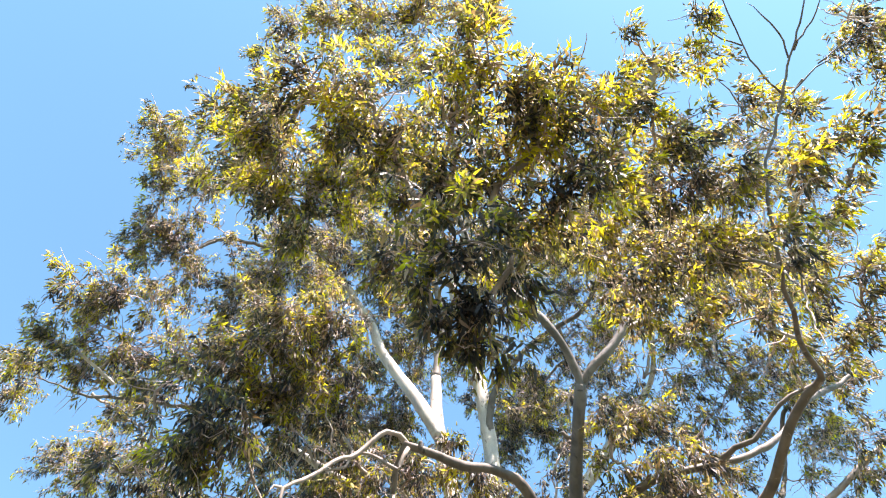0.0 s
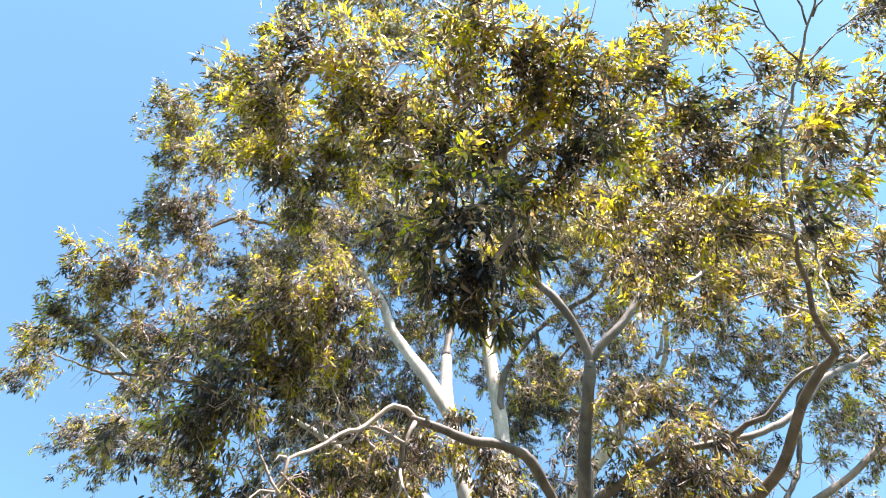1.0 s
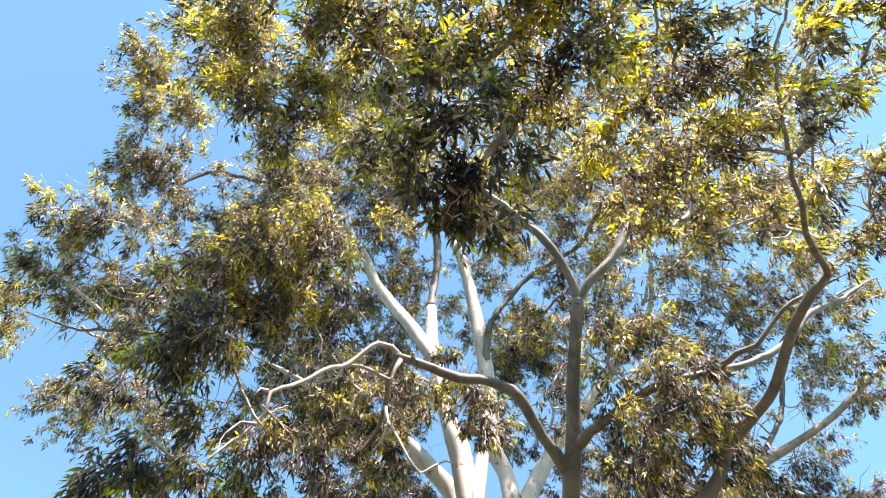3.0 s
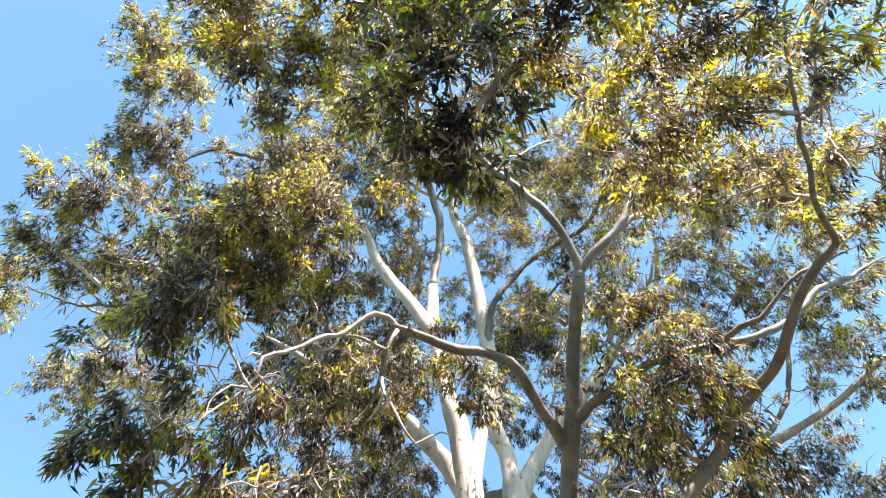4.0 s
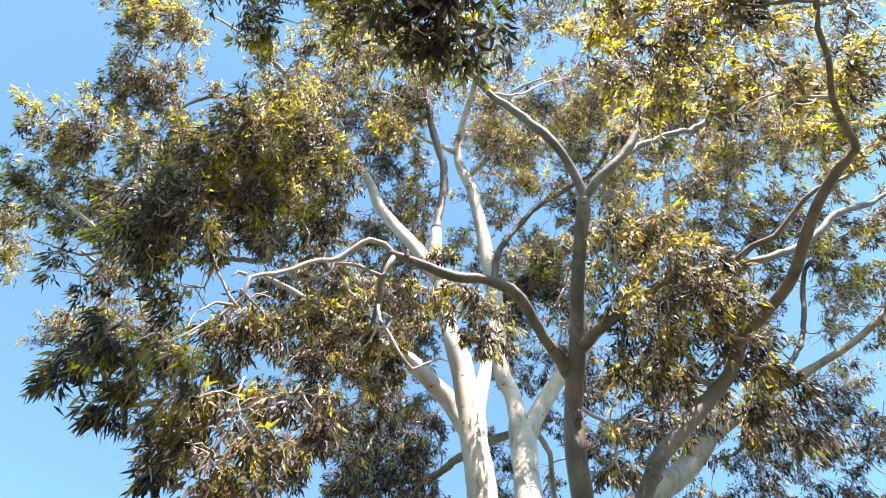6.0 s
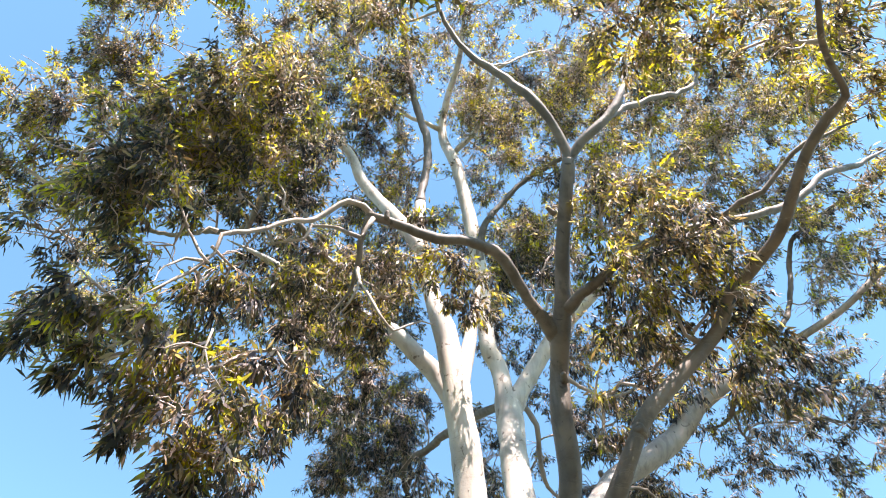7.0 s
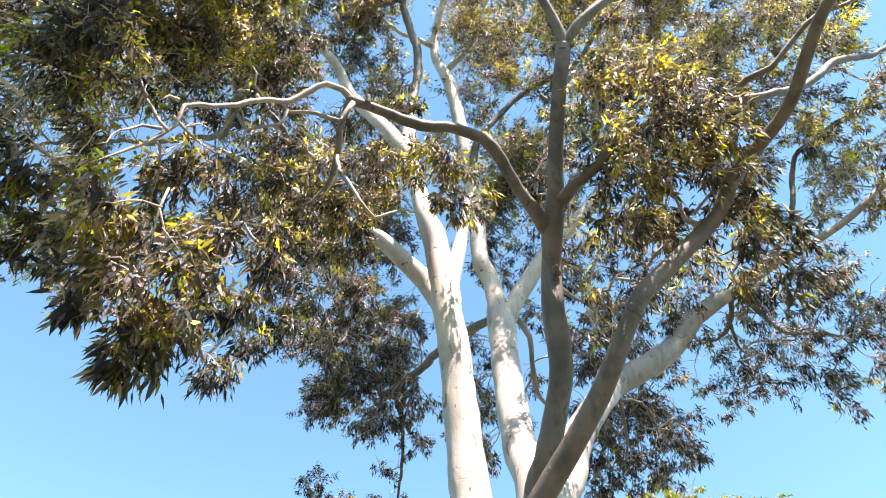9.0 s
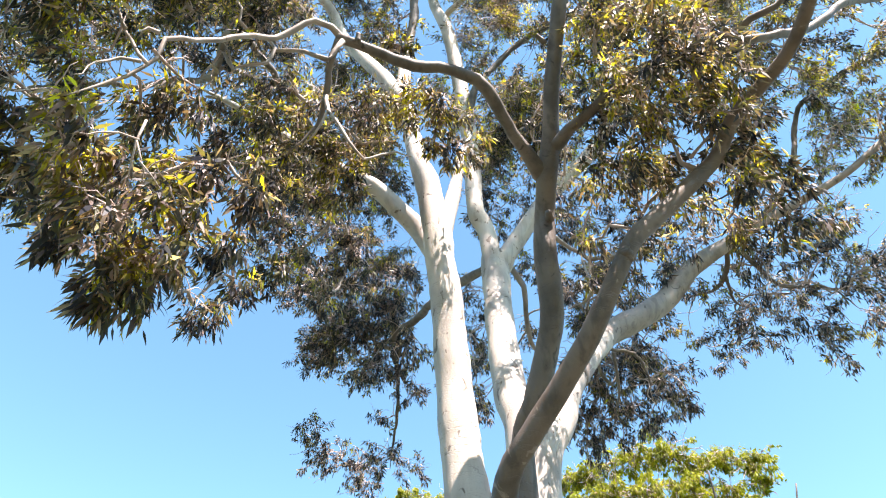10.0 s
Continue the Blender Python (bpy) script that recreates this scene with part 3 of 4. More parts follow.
limb(rosy, [(3.97, 14.63, 12.86, 0.042), (4.51, 14.57, 12.93, 0.042), (4.99, 14.37, 13.12, 0.026)])
limb(shade_grey, [(3.96, 15.84, 11.41, 0.051), (4.58, 16.82, 11.90, 0.055), (5.14, 17.21, 12.24, 0.039), (5.62, 17.97, 12.25, 0.035), (5.78, 18.43, 11.85, 0.023)])
limb(shade_grey, [(4.58, 16.84, 11.88, 0.044), (4.71, 17.40, 11.66, 0.044), (4.74, 17.83, 11.28, 0.033), (4.63, 18.26, 10.91, 0.022)])
limb(shade_grey, [(7.76, 15.38, 13.90, 0.068), (7.79, 16.02, 13.74, 0.063), (7.64, 16.49, 13.59, 0.052), (6.99, 16.88, 13.64, 0.030)])
limb(shade_grey, [(7.79, 16.13, 13.64, 0.046), (8.07, 16.73, 13.39, 0.035), (8.45, 17.06, 13.38, 0.029)])
limb(pale, [(-8.48, 9.72, 15.06, 0.046), (-8.86, 9.43, 15.23, 0.046), (-9.24, 9.15, 15.40, 0.039), (-9.56, 8.95, 15.52, 0.026)])
limb(branch_bark, [(-0.80, 8.12, 10.75, 0.040), (-0.93, 8.15, 10.25, 0.037), (-1.15, 8.15, 10.42, 0.034), (-1.45, 8.20, 10.70, 0.031), (-1.78, 8.20, 10.82, 0.028), (-1.91, 8.15, 11.01, 0.025), (-2.06, 8.10, 11.23, 0.022)])
limb(branch_bark, [(-1.77, 8.20, 10.78, 0.030), (-1.82, 8.30, 10.48, 0.026), (-2.10, 8.30, 10.37, 0.023), (-2.37, 8.35, 10.46, 0.019), (-2.45, 8.20, 10.68, 0.016), (-2.43, 7.90, 10.49, 0.012)])
limb(branch_bark, [(-2.37, 8.35, 10.46, 0.026), (-2.64, 8.30, 11.01, 0.023), (-2.79, 8.40, 10.79, 0.020), (-2.86, 8.45, 10.47, 0.016), (-2.83, 8.50, 10.20, 0.013), (-2.82, 8.55, 9.86, 0.010)])
limb(branch_bark, [(-1.02, 8.66, 10.20, 0.030), (-0.96, 8.75, 9.86, 0.027), (-0.76, 8.80, 9.45, 0.025), (-0.58, 8.90, 9.07, 0.022), (-0.43, 9.00, 9.02, 0.020), (-0.21, 9.10, 9.24, 0.017), (0.01, 9.20, 9.40, 0.015), (0.21, 9.30, 9.38, 0.012)])
limb(branch_bark, [(-1.02, 8.66, 10.20, 0.026), (-0.96, 8.75, 9.86, 0.022), (-1.06, 8.80, 9.60, 0.018), (-1.17, 8.90, 9.49, 0.014), (-1.30, 9.00, 9.33, 0.010)])
limb(branch_bark, [(-2.52, 7.17, 8.21, 0.024), (-2.82, 7.10, 8.66, 0.019), (-2.98, 7.05, 8.97, 0.015), (-2.99, 7.00, 9.19, 0.010)])
limb(branch_bark, [(-2.93, 7.06, 8.87, 0.020), (-3.10, 7.00, 9.15, 0.016), (-3.42, 6.95, 9.73, 0.012), (-3.57, 6.90, 9.86, 0.008)])
limb(branch_bark, [(-2.56, 7.17, 8.22, 0.022), (-2.78, 7.10, 8.19, 0.017), (-2.84, 7.00, 7.86, 0.013), (-2.85, 6.90, 7.38, 0.008)])
limb(branch_bark, [(-2.53, 7.12, 8.79, 0.030), (-2.62, 7.05, 8.76, 0.021), (-2.65, 7.00, 8.61, 0.012)])
limb(branch_bark, [(-2.00, 7.70, 10.32, 0.024), (-2.07, 7.60, 10.39, 0.021), (-2.05, 7.50, 10.56, 0.017), (-2.17, 7.40, 10.87, 0.013), (-2.19, 7.30, 11.42, 0.010)])
limb(branch_bark, [(4.06, 9.20, 8.64, 0.036), (3.89, 9.10, 8.75, 0.028), (3.80, 9.00, 8.93, 0.020), (3.70, 8.90, 9.08, 0.012)])
limb(branch_bark, [(3.92, 9.10, 8.73, 0.026), (4.06, 9.00, 8.85, 0.021), (4.31, 8.90, 9.11, 0.015), (4.53, 8.80, 9.23, 0.010)])
limb(pale, [(0.50, 11.80, 9.60, 0.150), (0.56, 11.78, 10.60, 0.165), (0.68, 11.82, 11.30, 0.155), (0.78, 11.86, 11.90, 0.140), (0.90, 11.92, 12.75, 0.110), (1.02, 12.05, 13.75, 0.080), (1.25, 12.20, 14.70, 0.050)])
limb(shade_grey, [(6.38, 7.75, 16.50, 0.045), (6.91, 7.50, 17.83, 0.039), (7.59, 7.30, 19.08, 0.033), (8.54, 7.10, 20.56, 0.027), (9.83, 7.00, 22.77, 0.021), (11.16, 6.90, 25.63, 0.015)])
limb(branch_bark, [(6.83, 7.50, 17.61, 0.032), (7.65, 7.30, 17.96, 0.025), (8.60, 7.20, 18.88, 0.019), (9.92, 7.00, 19.85, 0.012)])
limb(branch_bark, [(4.69, 4.05, 9.70, 0.026), (4.55, 4.20, 10.33, 0.023), (4.37, 4.40, 10.94, 0.020), (4.06, 4.60, 11.34, 0.016), (3.47, 4.70, 11.32, 0.013), (2.93, 4.90, 11.48, 0.010)])
limb(branch_bark, [(4.01, 4.60, 11.32, 0.020), (4.63, 4.50, 12.27, 0.016), (5.29, 4.40, 13.44, 0.012), (5.83, 4.30, 14.70, 0.008)])
limb(branch_bark, [(3.47, 4.70, 11.32, 0.018), (3.56, 4.60, 12.47, 0.015), (3.83, 4.50, 13.71, 0.011), (4.36, 4.40, 15.28, 0.008)])
limb(branch_bark, [(4.69, 4.05, 9.61, 0.020), (4.48, 3.90, 8.74, 0.016), (4.22, 3.90, 7.92, 0.012), (3.93, 3.90, 7.17, 0.008)])
limb(rosy, [(5.97, 11.80, 17.80, 0.055), (6.62, 11.50, 19.31, 0.047), (7.05, 11.30, 21.11, 0.038), (7.54, 11.20, 22.99, 0.030)])
limb(rosy, [(6.60, 11.50, 19.20, 0.045), (7.44, 11.30, 19.51, 0.038), (8.70, 11.20, 20.13, 0.030), (9.62, 11.10, 20.69, 0.023), (10.52, 11.00, 20.71, 0.016)])
limb(branch_bark, [(-0.43, 4.40, 14.07, 0.030), (-1.10, 4.20, 15.15, 0.024), (-1.92, 4.00, 16.24, 0.018), (-2.60, 3.90, 17.08, 0.012)])
limb(branch_bark, [(-5.52, 11.00, 27.08, 0.075), (-6.86, 10.60, 29.22, 0.060), (-7.85, 10.20, 30.49, 0.045), (-9.37, 9.80, 31.50, 0.030)])
limb(branch_bark, [(1.25, 8.00, 18.75, 0.040), (2.13, 8.40, 19.79, 0.031), (3.08, 8.60, 21.31, 0.023), (3.98, 8.80, 22.39, 0.014)])
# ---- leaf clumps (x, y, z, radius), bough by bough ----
# the value after each list tints the bough for sun or shade
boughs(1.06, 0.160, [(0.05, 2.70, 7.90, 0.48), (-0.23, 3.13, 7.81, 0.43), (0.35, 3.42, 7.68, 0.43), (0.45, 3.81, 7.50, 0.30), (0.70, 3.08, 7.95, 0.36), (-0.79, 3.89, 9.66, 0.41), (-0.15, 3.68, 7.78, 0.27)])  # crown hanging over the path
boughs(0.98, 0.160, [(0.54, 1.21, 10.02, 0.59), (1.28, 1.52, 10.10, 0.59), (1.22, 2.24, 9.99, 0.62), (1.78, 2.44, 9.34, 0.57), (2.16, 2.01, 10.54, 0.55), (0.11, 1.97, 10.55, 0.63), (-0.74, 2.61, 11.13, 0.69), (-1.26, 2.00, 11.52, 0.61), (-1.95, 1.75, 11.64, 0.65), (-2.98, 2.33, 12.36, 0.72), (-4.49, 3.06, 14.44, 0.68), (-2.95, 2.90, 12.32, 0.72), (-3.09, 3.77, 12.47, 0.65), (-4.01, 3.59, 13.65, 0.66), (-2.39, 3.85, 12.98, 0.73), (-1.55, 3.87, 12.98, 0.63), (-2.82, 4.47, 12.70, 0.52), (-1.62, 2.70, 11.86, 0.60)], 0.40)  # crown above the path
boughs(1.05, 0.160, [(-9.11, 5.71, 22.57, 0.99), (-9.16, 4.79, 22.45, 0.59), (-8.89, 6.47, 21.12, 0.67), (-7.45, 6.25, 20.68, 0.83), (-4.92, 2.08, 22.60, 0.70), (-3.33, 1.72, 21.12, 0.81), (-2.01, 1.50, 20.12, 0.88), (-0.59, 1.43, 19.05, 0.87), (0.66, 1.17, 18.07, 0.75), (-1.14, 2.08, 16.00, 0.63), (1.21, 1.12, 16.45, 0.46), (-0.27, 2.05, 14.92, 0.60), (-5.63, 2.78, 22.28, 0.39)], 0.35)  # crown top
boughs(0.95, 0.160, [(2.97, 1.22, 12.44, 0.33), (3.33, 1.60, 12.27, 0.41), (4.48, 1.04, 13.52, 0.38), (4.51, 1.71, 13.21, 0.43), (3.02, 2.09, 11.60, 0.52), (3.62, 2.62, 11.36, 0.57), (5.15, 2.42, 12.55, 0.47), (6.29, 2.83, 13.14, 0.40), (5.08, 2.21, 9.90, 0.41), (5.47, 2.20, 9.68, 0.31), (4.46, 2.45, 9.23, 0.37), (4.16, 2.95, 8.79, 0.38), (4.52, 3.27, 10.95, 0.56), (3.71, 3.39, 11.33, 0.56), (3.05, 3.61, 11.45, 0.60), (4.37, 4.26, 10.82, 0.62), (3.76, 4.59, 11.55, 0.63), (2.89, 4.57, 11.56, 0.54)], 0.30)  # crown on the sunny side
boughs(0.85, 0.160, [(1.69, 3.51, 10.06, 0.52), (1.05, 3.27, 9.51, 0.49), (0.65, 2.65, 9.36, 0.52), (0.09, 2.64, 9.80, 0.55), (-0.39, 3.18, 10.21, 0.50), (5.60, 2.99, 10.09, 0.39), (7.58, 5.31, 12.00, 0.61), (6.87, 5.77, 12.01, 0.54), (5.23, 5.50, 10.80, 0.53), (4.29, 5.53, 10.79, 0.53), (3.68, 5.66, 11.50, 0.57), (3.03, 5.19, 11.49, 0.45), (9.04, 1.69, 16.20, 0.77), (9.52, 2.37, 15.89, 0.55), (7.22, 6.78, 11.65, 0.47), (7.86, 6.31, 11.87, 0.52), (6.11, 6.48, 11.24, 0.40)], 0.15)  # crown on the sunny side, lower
boughs(0.62, 0.160, [(-2.95, 5.99, 12.00, 0.72), (-2.20, 6.31, 12.40, 0.64), (-3.34, 6.23, 11.33, 0.63), (-3.99, 6.55, 11.30, 0.66), (-2.54, 7.10, 12.04, 0.60), (-1.84, 6.98, 12.64, 0.37), (-3.46, 6.96, 11.00, 0.63), (-3.80, 6.27, 9.66, 0.57), (-3.79, 6.48, 9.02, 0.62), (-3.28, 6.60, 9.52, 0.52), (-2.77, 7.38, 11.36, 0.56), (-2.20, 7.91, 12.22, 0.52), (-3.02, 6.68, 11.46, 0.57), (-4.96, 6.85, 11.05, 0.50)], 0.10)  # crown by the gap
boughs(0.70, 0.160, [(-9.34, 7.31, 16.00, 0.57), (-8.51, 7.66, 16.17, 0.74), (-7.73, 8.12, 16.51, 0.78), (-9.14, 8.48, 16.02, 0.77), (-10.88, 9.28, 16.52, 0.70), (-12.49, 10.68, 17.53, 0.73), (-10.10, 10.21, 16.65, 0.96), (-8.59, 9.60, 16.38, 0.88), (-9.01, 11.49, 17.16, 0.96), (-10.20, 12.80, 17.66, 0.66), (-7.42, 9.90, 16.80, 0.83), (-13.51, 12.19, 17.93, 0.79), (-14.06, 16.42, 19.84, 0.93), (-12.41, 16.08, 20.00, 1.00), (-13.05, 17.19, 19.49, 0.95), (-10.28, 15.59, 18.57, 1.06), (-9.10, 15.73, 17.41, 0.96), (-10.86, 8.47, 16.35, 0.30)], 0.15)  # far left crown
boughs(0.75, 0.160, [(-9.22, 7.49, 20.10, 0.76), (-8.56, 8.02, 20.41, 0.93), (-9.41, 8.21, 19.77, 0.58), (-8.33, 9.06, 20.48, 0.87), (-6.91, 10.23, 21.05, 1.09), (-7.50, 11.09, 20.65, 0.96), (-5.93, 9.72, 21.29, 0.84), (-4.18, 8.87, 21.68, 1.00), (-3.38, 9.84, 22.33, 0.85), (-4.00, 9.17, 19.34, 0.74), (-5.53, 8.67, 21.77, 0.67), (-7.83, 7.54, 20.63, 0.32), (-2.06, 5.81, 16.48, 0.66), (-0.89, 5.94, 15.33, 0.66), (-1.26, 7.73, 15.60, 0.49), (-0.97, 11.90, 20.29, 0.77)])  # upper left crown
boughs(0.75, 0.160, [(-1.89, 13.74, 22.30, 0.87), (-2.95, 14.27, 21.98, 0.79), (-1.84, 15.50, 20.11, 1.01), (2.57, 16.59, 21.82, 1.15), (3.89, 16.33, 21.99, 0.95), (3.25, 15.47, 22.49, 0.87), (0.42, 15.58, 23.56, 0.68), (2.73, 13.65, 24.70, 0.85), (4.65, 11.86, 23.45, 0.79), (2.53, 12.28, 25.51, 0.85), (4.09, 13.77, 24.64, 0.60), (1.20, 12.25, 26.67, 0.94), (-0.93, 9.61, 23.57, 0.96), (-1.76, 10.64, 22.96, 0.88), (2.03, 14.82, 24.02, 0.64), (4.14, 17.11, 20.37, 0.63), (-2.54, 9.58, 23.58, 0.86), (3.21, 10.39, 24.30, 0.94), (4.69, 10.22, 23.25, 0.75)])  # back crown
boughs(0.72, 0.160, [(7.83, 11.88, 20.29, 0.79), (9.25, 11.30, 20.75, 0.83), (10.68, 10.73, 21.22, 0.86), (11.86, 10.03, 20.54, 0.75), (12.21, 14.43, 19.46, 0.65), (13.11, 13.20, 19.72, 0.61), (6.11, 11.16, 23.07, 0.82), (7.42, 11.88, 22.67, 0.74), (5.74, 9.26, 23.10, 0.92), (7.24, 9.22, 22.02, 0.79), (8.97, 9.90, 21.66, 0.72), (9.29, 8.09, 18.08, 0.70), (8.03, 8.02, 18.05, 0.59), (12.96, 14.66, 18.76, 0.66), (12.92, 11.58, 20.78, 0.61), (7.16, 10.57, 22.32, 0.69), (7.24, 8.00, 20.42, 0.71), (4.45, 11.92, 26.07, 0.77), (5.59, 10.95, 25.58, 0.79), (9.32, 7.34, 16.17, 0.55)])  # far crown to the right
boughs(0.85, 0.160, [(3.74, 8.18, 11.71, 0.40), (3.37, 8.55, 12.05, 0.45), (3.40, 7.66, 9.64, 0.42), (4.22, 7.80, 10.19, 0.39), (3.75, 7.88, 9.15, 0.46), (3.22, 8.21, 9.27, 0.44), (3.44, 8.68, 8.97, 0.45), (4.04, 8.40, 8.95, 0.36), (3.11, 9.61, 9.53, 0.36), (3.81, 9.80, 9.45, 0.42), (4.82, 9.27, 9.22, 0.38), (4.64, 9.17, 8.23, 0.35), (5.28, 9.84, 8.31, 0.31), (4.92, 8.89, 9.50, 0.31), (4.97, 10.83, 10.04, 0.34), (3.02, 8.54, 10.84, 0.30), (4.56, 8.15, 9.38, 0.30)], -0.22)  # crown under the long limb
boughs(1.05, 0.180, [(-4.77, 7.63, 8.00, 0.32), (-3.96, 7.16, 7.75, 0.38), (-3.53, 7.50, 7.88, 0.37), (-3.85, 7.77, 7.36, 0.37), (-2.68, 7.20, 6.60, 0.38), (-2.40, 7.74, 6.86, 0.40), (-1.96, 7.93, 7.36, 0.32), (-1.35, 8.24, 7.19, 0.27), (-2.85, 7.78, 6.57, 0.33), (-2.21, 7.72, 6.17, 0.37), (-1.79, 7.99, 6.49, 0.36), (-2.34, 7.97, 5.88, 0.29), (-1.98, 8.14, 6.02, 0.28), (-2.25, 8.14, 5.65, 0.20), (-3.24, 8.18, 6.53, 0.17), (-1.74, 9.00, 7.27, 0.27), (-4.99, 8.00, 7.86, 0.24)], -0.20)  # low bough over the path
boughs(0.85, 0.160, [(-3.87, 6.73, 9.60, 0.44), (-3.99, 7.19, 9.17, 0.42), (-3.72, 7.69, 10.41, 0.46), (-2.83, 7.45, 10.62, 0.46), (-3.25, 6.99, 10.90, 0.49), (-4.16, 6.75, 11.61, 0.51), (-2.69, 7.50, 11.80, 0.51), (-3.05, 6.58, 11.78, 0.52), (-2.13, 8.09, 11.44, 0.43), (-1.93, 7.58, 12.39, 0.42), (-2.46, 6.63, 12.39, 0.48), (-2.20, 7.76, 8.66, 0.38), (-2.85, 7.83, 8.36, 0.37), (-3.53, 7.56, 8.72, 0.37), (-2.34, 9.68, 11.58, 0.46), (-3.00, 11.56, 12.70, 0.55), (-2.55, 13.04, 14.15, 0.58)], -0.30)  # boughs behind the low bough
boughs(0.30, 0.160, [(-4.98, 7.18, 10.08, 0.47), (-5.42, 7.64, 9.75, 0.48)], -0.40)  # outer boughs behind the lower limb
boughs(0.95, 0.160, [(-0.83, 10.00, 12.17, 0.51), (-1.50, 9.99, 12.62, 0.42), (-0.15, 9.79, 11.99, 0.33), (0.60, 9.70, 11.61, 0.48), (0.89, 10.45, 11.38, 0.39), (0.30, 9.48, 11.86, 0.30), (0.06, 8.50, 11.30, 0.18), (0.48, 10.25, 11.49, 0.32), (-1.14, 10.87, 12.07, 0.40), (-2.03, 10.53, 12.24, 0.45), (-0.45, 10.72, 12.20, 0.28)])  # leaves round the stems
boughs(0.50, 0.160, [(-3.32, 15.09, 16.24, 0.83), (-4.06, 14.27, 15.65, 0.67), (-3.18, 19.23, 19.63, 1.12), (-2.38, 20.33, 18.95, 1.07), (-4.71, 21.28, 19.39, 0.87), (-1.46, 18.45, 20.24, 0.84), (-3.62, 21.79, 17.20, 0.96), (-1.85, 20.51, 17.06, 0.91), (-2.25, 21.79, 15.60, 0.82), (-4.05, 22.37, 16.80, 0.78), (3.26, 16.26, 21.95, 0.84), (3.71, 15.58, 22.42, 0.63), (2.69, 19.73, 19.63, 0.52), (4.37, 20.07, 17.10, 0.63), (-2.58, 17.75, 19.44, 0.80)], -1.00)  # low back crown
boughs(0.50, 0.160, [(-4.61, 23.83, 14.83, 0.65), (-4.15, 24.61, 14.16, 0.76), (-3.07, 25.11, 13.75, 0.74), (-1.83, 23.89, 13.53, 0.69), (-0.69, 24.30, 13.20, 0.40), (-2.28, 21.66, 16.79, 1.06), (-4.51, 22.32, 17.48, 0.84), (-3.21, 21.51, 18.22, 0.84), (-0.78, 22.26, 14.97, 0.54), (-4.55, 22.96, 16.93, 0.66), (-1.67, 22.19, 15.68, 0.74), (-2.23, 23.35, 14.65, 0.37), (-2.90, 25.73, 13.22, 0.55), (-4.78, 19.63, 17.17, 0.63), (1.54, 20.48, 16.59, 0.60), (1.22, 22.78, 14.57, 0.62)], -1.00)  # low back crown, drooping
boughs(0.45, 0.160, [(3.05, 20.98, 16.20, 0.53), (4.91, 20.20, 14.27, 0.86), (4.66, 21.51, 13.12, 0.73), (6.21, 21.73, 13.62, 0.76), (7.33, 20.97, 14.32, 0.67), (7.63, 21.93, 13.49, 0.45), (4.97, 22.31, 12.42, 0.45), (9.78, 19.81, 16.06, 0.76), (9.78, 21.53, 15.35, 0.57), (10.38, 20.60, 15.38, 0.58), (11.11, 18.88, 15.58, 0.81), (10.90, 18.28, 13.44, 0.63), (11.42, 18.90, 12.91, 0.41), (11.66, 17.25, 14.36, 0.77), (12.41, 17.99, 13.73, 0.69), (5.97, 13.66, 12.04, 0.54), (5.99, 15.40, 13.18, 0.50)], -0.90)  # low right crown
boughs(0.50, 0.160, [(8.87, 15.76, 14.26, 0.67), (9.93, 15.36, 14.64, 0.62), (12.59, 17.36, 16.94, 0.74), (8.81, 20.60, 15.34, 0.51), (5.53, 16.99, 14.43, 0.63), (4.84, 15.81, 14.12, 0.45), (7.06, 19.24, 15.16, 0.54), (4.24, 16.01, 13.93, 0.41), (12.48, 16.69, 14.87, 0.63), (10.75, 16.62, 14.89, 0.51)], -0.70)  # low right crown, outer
boughs(0.55, 0.160, [(5.13, 10.97, 17.43, 0.75), (6.78, 11.60, 17.14, 0.81), (8.89, 12.40, 17.87, 0.83), (8.00, 13.18, 17.51, 0.79), (6.43, 12.80, 16.58, 0.75), (11.17, 13.22, 18.60, 0.83), (9.39, 13.52, 17.36, 0.70), (11.44, 12.21, 15.76, 0.67), (10.67, 10.44, 15.47, 0.67), (5.55, 12.82, 17.67, 0.74), (8.20, 11.59, 18.24, 0.74), (9.54, 11.17, 17.89, 0.79), (7.16, 11.10, 18.47, 0.70), (5.78, 11.31, 20.57, 0.77), (9.91, 9.90, 16.83, 0.67), (8.84, 14.78, 16.78, 0.87), (12.22, 14.10, 15.99, 0.71), (6.40, 14.31, 15.89, 0.71), (5.67, 13.09, 21.95, 0.79)])  # far side of the crown
boughs(0.75, 0.160, [(2.79, 16.37, 21.54, 1.09), (3.61, 15.80, 22.90, 0.91), (2.02, 16.85, 20.22, 0.94), (-1.51, 14.69, 21.20, 1.05), (-2.99, 15.62, 20.77, 1.05), (-1.95, 16.21, 20.50, 1.00), (1.10, 16.17, 22.73, 0.74), (3.65, 16.98, 21.26, 0.60), (-3.53, 14.83, 18.94, 0.87), (-4.45, 14.25, 17.00, 0.92), (-5.56, 13.81, 16.10, 0.83), (-3.41, 14.74, 16.78, 0.87), (-1.43, 16.09, 18.36, 0.91), (-2.64, 13.33, 20.73, 0.65), (4.58, 14.41, 22.44, 0.71), (-6.75, 8.59, 20.70, 0.40), (-3.95, 9.67, 16.91, 0.71), (-5.20, 9.08, 17.18, 0.71)], -0.20)  # far side of the crown, middle
